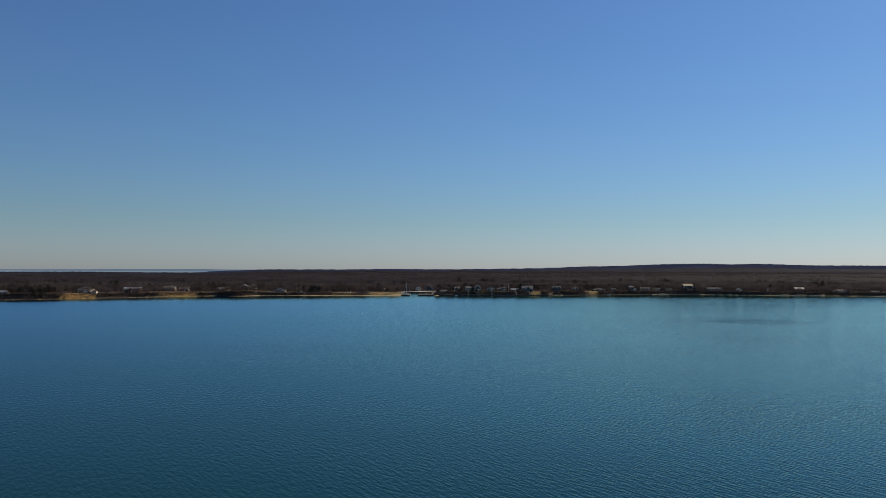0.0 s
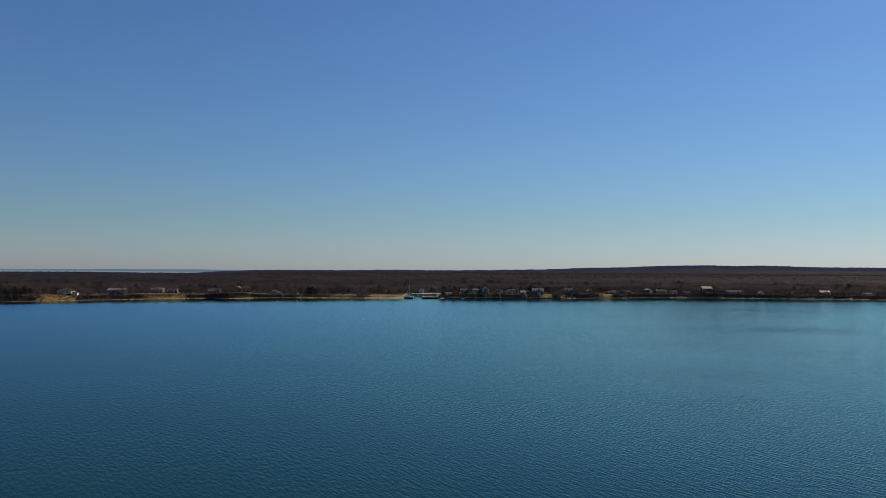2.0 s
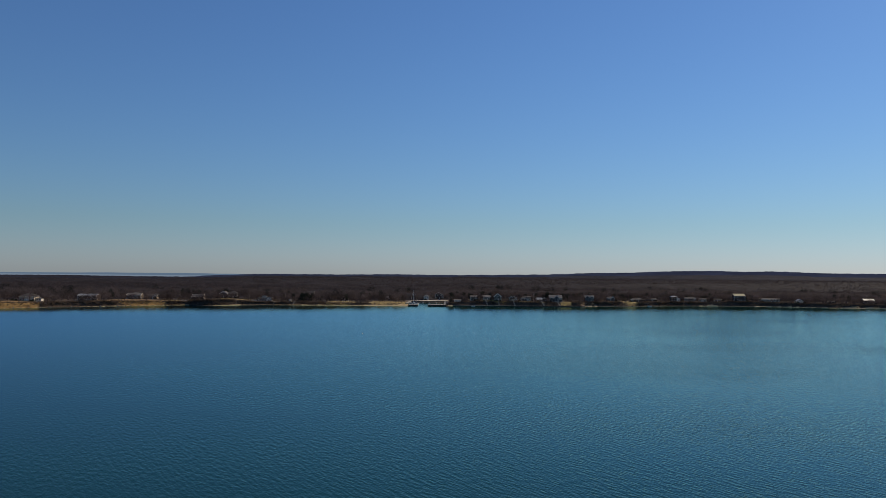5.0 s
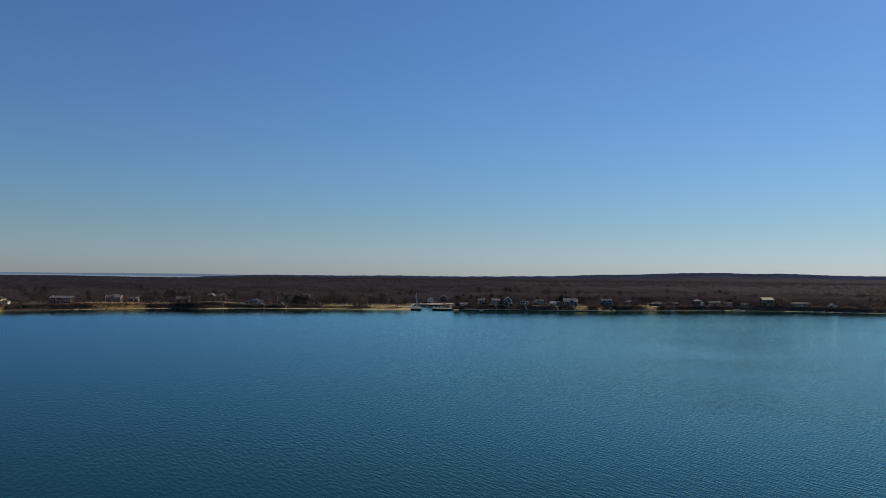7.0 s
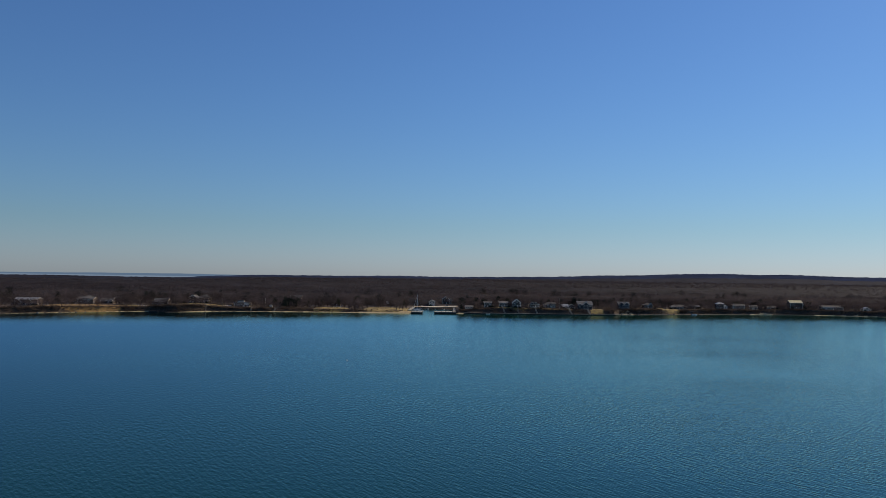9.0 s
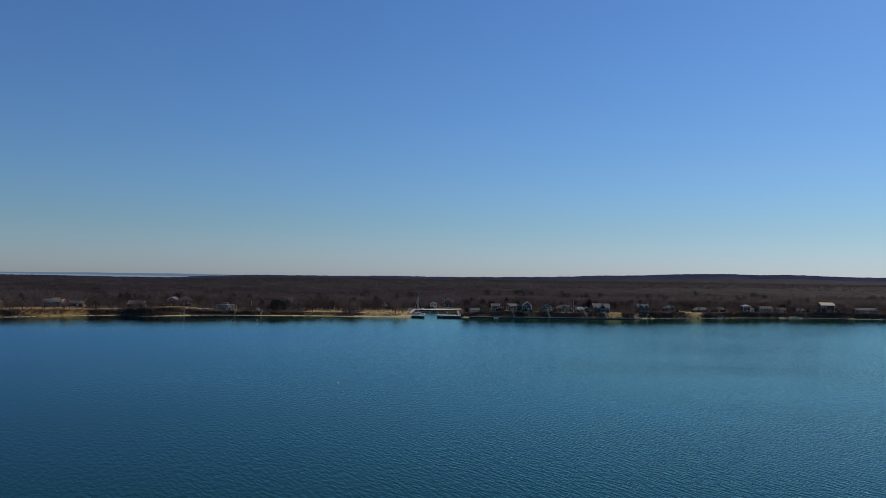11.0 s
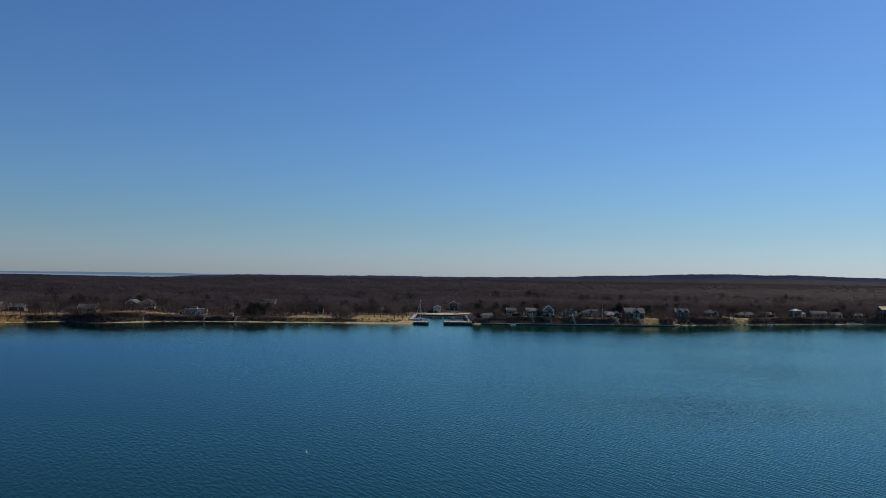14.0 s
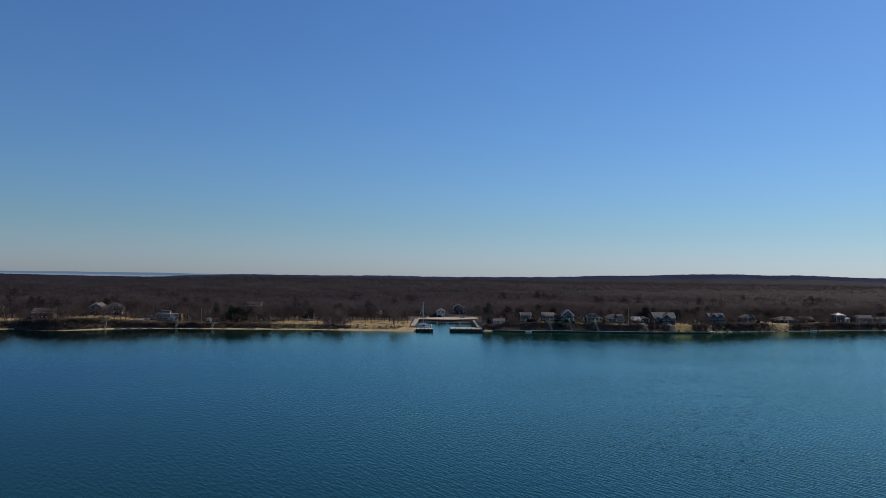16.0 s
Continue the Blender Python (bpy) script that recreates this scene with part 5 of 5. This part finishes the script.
whole = [join([w, c]) for w, c in KINDS]
scatter("woods", whole, [(x, y) for s, x, y in rest if s < 52], TWIG, "leafless brown trees crowding behind the shore", "woods", 0.5, 1.28)
scatter("woods", whole, [(x, y) for s, x, y in joined], TWIG, "small leafless trees in the gardens", "woods", 0.38, 0.85)
thinner = [join(bare_tree_arrays(h, sp, n, 4, 0.2)) for h, sp, n in ((12.5, 5.6, 150), (14, 6.2, 160), (11, 5.0, 140))]
scatter("woods", thinner, [(x, y) for s, x, y in rest if s >= 52], TWIG, "leafless brown trees deeper in the woods", "woods", 0.6, 1.28)
back = []
for gx in np.arange(-760, 840, 10.3):
    ys = float(shore(gx))
    for s in np.arange(112, 330, 10.3):
        x, y = gx + rng.uniform(-4.3, 4.3), ys + s + rng.uniform(-4.3, 4.3)
        if free(x, y) and zone(SANDS, np.array([x]), np.array([y]))[0] < 0.3:
            back.append((x, y))
scatter("woods", [c for w, c in SIMPLE], back, TWIG, "bare winter tree tops behind the houses", "woods", 0.8, 1.1)

TUFTS = [bare_tree_arrays(h, sp, n, 3, 0.75)[1] for h, sp, n in ((12, 6.2, 44), (13.5, 6.8, 48), (11, 5.8, 42))]
beyond = []
for gx in np.arange(-860, 960, 11.0):
    ys = float(shore(gx))
    for s in np.arange(330, 900, 11.0):
        beyond.append((gx + rng.uniform(-5, 5), ys + s + rng.uniform(-5, 5)))
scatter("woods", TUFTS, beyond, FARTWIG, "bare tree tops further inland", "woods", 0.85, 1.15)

SPRAYS = [bare_tree_arrays(h, sp, n, 3, 1.3)[1] for h, sp, n in ((12, 7.5, 26), (13.5, 8.5, 28), (11, 7.0, 24))]
inland = []
for gx in np.arange(-1450, 1500, 15.5):
    for y in np.arange(1980, 2740, 15.5):
        if gx > -650 or y < 2250:
            inland.append((gx + rng.uniform(-7, 7), y + rng.uniform(-7, 7)))
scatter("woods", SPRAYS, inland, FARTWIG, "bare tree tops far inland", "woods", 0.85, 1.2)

# evergreens, dark among the bare trees
PINES = [pine_arrays(12, 4.2, 620), pine_arrays(9, 3.8, 480), pine_arrays(13, 5.0, 760)]
PINE_MESHES = [(mesh_of("evergreen_tree", *w, BARK, True), mesh_of("crown", *c, NEEDLE, True)) for w, c in PINES]
# middle x, y, half widths and number of trees
GROVES_WEST = [(-196, 1092, 15, 10, 15), (-186, 1108, 16, 9, 6), (-421, 1064, 4, 4, 2), (-508, 902, 26, 14, 26), (-545, 900, 22, 16, 18), (-335, 1125, 26, 9, 5), (-296, 1132, 22, 8, 8), (-322, 1094, 12, 4, 3), (-236, 1165, 32, 12, 12), (-115, 1168, 42, 10, 9), (-150, 1140, 20, 12, 3)]
GROVES_BLUFF = [(34, 1126, 5, 5, 3), (150, 1165, 14, 9, 4), (-14, 1103, 2, 4, 2), (60, 1141, 62, 8, 22), (0, 1132, 20, 7, 6), (112, 1142, 32, 7, 8), (-6, 1254, 12, 8, 4)]
GROVES_EAST = [(607, 1224, 5, 4, 4), (222, 1206, 16, 10, 6), (268, 1236, 18, 14, 8), (190, 1176, 34, 8, 9), (300, 1219, 44, 8, 12), (400, 1215, 14, 10, 6), (345, 1225, 20, 10, 5), (540, 1215, 20, 12, 5), (640, 1205, 18, 10, 5)]
for cx, cy, a, b, n in GROVES_WEST + GROVES_BLUFF + GROVES_EAST:
    for _ in range(n):
        x, y = cx + rng.uniform(-a, a), cy + rng.uniform(-b, b)
        if not free(x, y) and rng.uniform() < 0.9 and (cx, cy) != (-14, 1103):
            continue
        k = int(rng.integers(len(PINE_MESHES)))
        size = rng.uniform(0.6, 1.0) if cx not in (-14, 607) else (0.5 if cx == -14 else 1.35)
        tr = new("evergreen_tree", PINE_MESHES[k][0])
        tr.matrix_basis = pose(x, y, float(ground_z(x, y)), 0, 0, rng.uniform(0, 360)) @ Matrix.Diagonal((size, size, size, 1))
        tagged(tr, "dark green evergreen standing among bare trees", "tree", "evergreens along the shore")
        cr = new("crown", PINE_MESHES[k][1])
        cr.parent = tr

# dark foundation shrubs against the houses
SHRUB_MESHES = []
for _ in range(3):
    n = 260
    out = rng.normal(size=(n, 3))
    out[:, 2] = np.abs(out[:, 2])
    out /= np.linalg.norm(out, axis=1)[:, None]
    leaves = slivers(out * rng.uniform(0.35, 1.0, n)[:, None] * [1.3, 1.1, 1.0] + [0, 0, 0.2], out + rng.normal(size=(n, 3)) * 0.5, rng.uniform(0.25, 0.5, n), rng.uniform(0.18, 0.32, n))
    stem = tube_arrays((0, 0, -0.3), (0.05, 0, 0.9), 0.07, 0.03, 5)
    SHRUB_MESHES.append((mesh_of("evergreen_shrub", *stem, BARK, True), mesh_of("foliage", *leaves, NEEDLE, True)))
for x0, x1, y0, y1, front in FRONTS:
    for _ in range(int(rng.integers(2, 5))):
        x = rng.choice([rng.uniform(x0 - 3.0, x0 + 1.0), rng.uniform(x1 - 1.0, x1 + 3.0), rng.uniform(x0, x1)], p=[0.4, 0.4, 0.2])
        y = front - rng.uniform(1.4, 4.5)
        if y < float(shore(x)) + 7 or BASIN[0] - 4 < x < BASIN[1] + 3 and y < 1215:
            continue
        k, size = int(rng.integers(3)), rng.uniform(0.7, 1.5)
        bush = new("evergreen_shrub", SHRUB_MESHES[k][0])
        bush.matrix_basis = pose(x, y, float(ground_z(x, y)), 0, 0, rng.uniform(0, 360)) @ Matrix.Diagonal((size, size, size * rng.uniform(0.8, 1.3), 1))
        tagged(bush, "dark rounded evergreen shrub beside a house", "shrub", "shrubs round the houses")
        new("foliage", SHRUB_MESHES[k][1]).parent = bush

# more of them, far back in the woods
clumps = []
for _ in range(46):
    cx, cs = rng.uniform(-760, 840), rng.uniform(70, 520)
    for _ in range(int(rng.integers(1, 6))):
        x, y = cx + rng.normal() * 9, float(shore(cx)) + cs + rng.normal() * 9
        if free(x, y):
            clumps.append((x, y))
scatter("woods", [join([w, c]) for w, c in (pine_arrays(13, 5.2, 300), pine_arrays(14, 6.0, 340))], clumps, NEEDLE, "dark evergreens scattered through the bare woods", "woods", 0.8, 1.15)

# brush on the banks
SHRUBS = []
for _ in range(5):
    n = 32
    out = rng.normal(size=(n, 3))
    out[:, 2] = np.abs(out[:, 2]) * 0.9 + 0.1
    out /= np.linalg.norm(out, axis=1)[:, None]
    SHRUBS.append(slivers(out * rng.uniform(0, 0.9, n)[:, None] * [1.2, 1.0, 0.8], out, rng.uniform(0.5, 1.1, n), rng.uniform(0.24, 0.48, n)))
bushes = []
for _ in range(4200):                      # undergrowth between the front trees
    x = rng.uniform(-620, 700)
    y = float(shore(x)) + rng.uniform(16, 62)
    if free(x, y) and zone(LAWNS + ORANGES + SANDS, np.array([x]), np.array([y]))[0] < 0.3:
        bushes.append((x, y))
def lawn_at(x, y):
    return float(zone(LAWNS, np.array([x]), np.array([y]))[0])


for _ in range(14000):                     # low growth all over the bank
    x, s = rng.uniform(-620, 700), rng.uniform(4.0, 9.5) if rng.uniform() < 0.55 else rng.uniform(8, 18)
    y = float(shore(x)) + s
    if BASIN[0] - 3 < x < BASIN[1] + 4 or zone(ORANGES, np.array([x]), np.array([y]))[0] > 0.4 and rng.uniform() < 0.5:
        continue
    if s < 11 and any(min(q, q + sl) - 2.2 < x < max(q, q + sl) + 1.2 for q, sl in STAIRS):
        continue
    if s < 7 and (-5 < x < 58 or 63 < x < 77) or lawn_at(x, y) > 0.3 and s > (4 if -112 < x < -70 else 5 if 118 < x < 142 or x > 195 else 9) and (x > 100 or rng.uniform() < 0.9):
        continue
    bushes.append((x, y))
scatter("brush", SHRUBS, bushes, BRUSH, "leafless brown brush covering the shore bank", "bushes", 0.45, 1.05, 0.1)

hedge = []
for x0, x1, s0, s1 in ((-342, -282, 4, 10), (-282, -258, 5, 9), (-441, -386, 5, 14), (158, 200, 5, 14), (-258, -205, 5, 10), (232, 330, 5, 10)):
    for _ in range(int((x1 - x0) * (s1 - s0) * 0.42)):
        x = rng.uniform(x0, x1)
        y = float(shore(x)) + rng.uniform(s0, s1)
        if y - float(shore(x)) < 8 or lawn_at(x, y) < 0.3:
            hedge.append((x, y))
scatter("brush", SHRUBS, hedge, BRUSH, "tall tangled leafless hedge along the bank", "bushes", 1.0, 1.9, 0.1)

# boulders at the foot of the bank
bm = bmesh.new()
bmesh.ops.create_icosphere(bm, subdivisions=2, radius=0.7)
for v in bm.verts:
    v.co *= 0.8 + 0.4 * noise.noise(v.co * 1.7)
    v.co.z *= 0.7
STONE_MESH = bpy.data.meshes.new("boulder")
bm.to_mesh(STONE_MESH)
bm.free()
STONE_MESH.materials.append(STONE)
for i in range(70):
    x = rng.uniform(-60, 60) * 0.9 + (205 if i % 3 else -415)
    y = float(shore(x)) + rng.uniform(-0.6, 2.6)
    st = new("boulder", STONE_MESH)
    sc = rng.uniform(0.5, 1.3)
    st.matrix_basis = pose(x, y, float(ground_z(x, y)) + 0.1 * sc, 0, 0, rng.uniform(0, 360)) @ Matrix.Diagonal((sc, sc * 0.8, sc, 1))
    tagged(st, "weathered grey boulder at the water's edge", "boulder", "boulders along the bank")
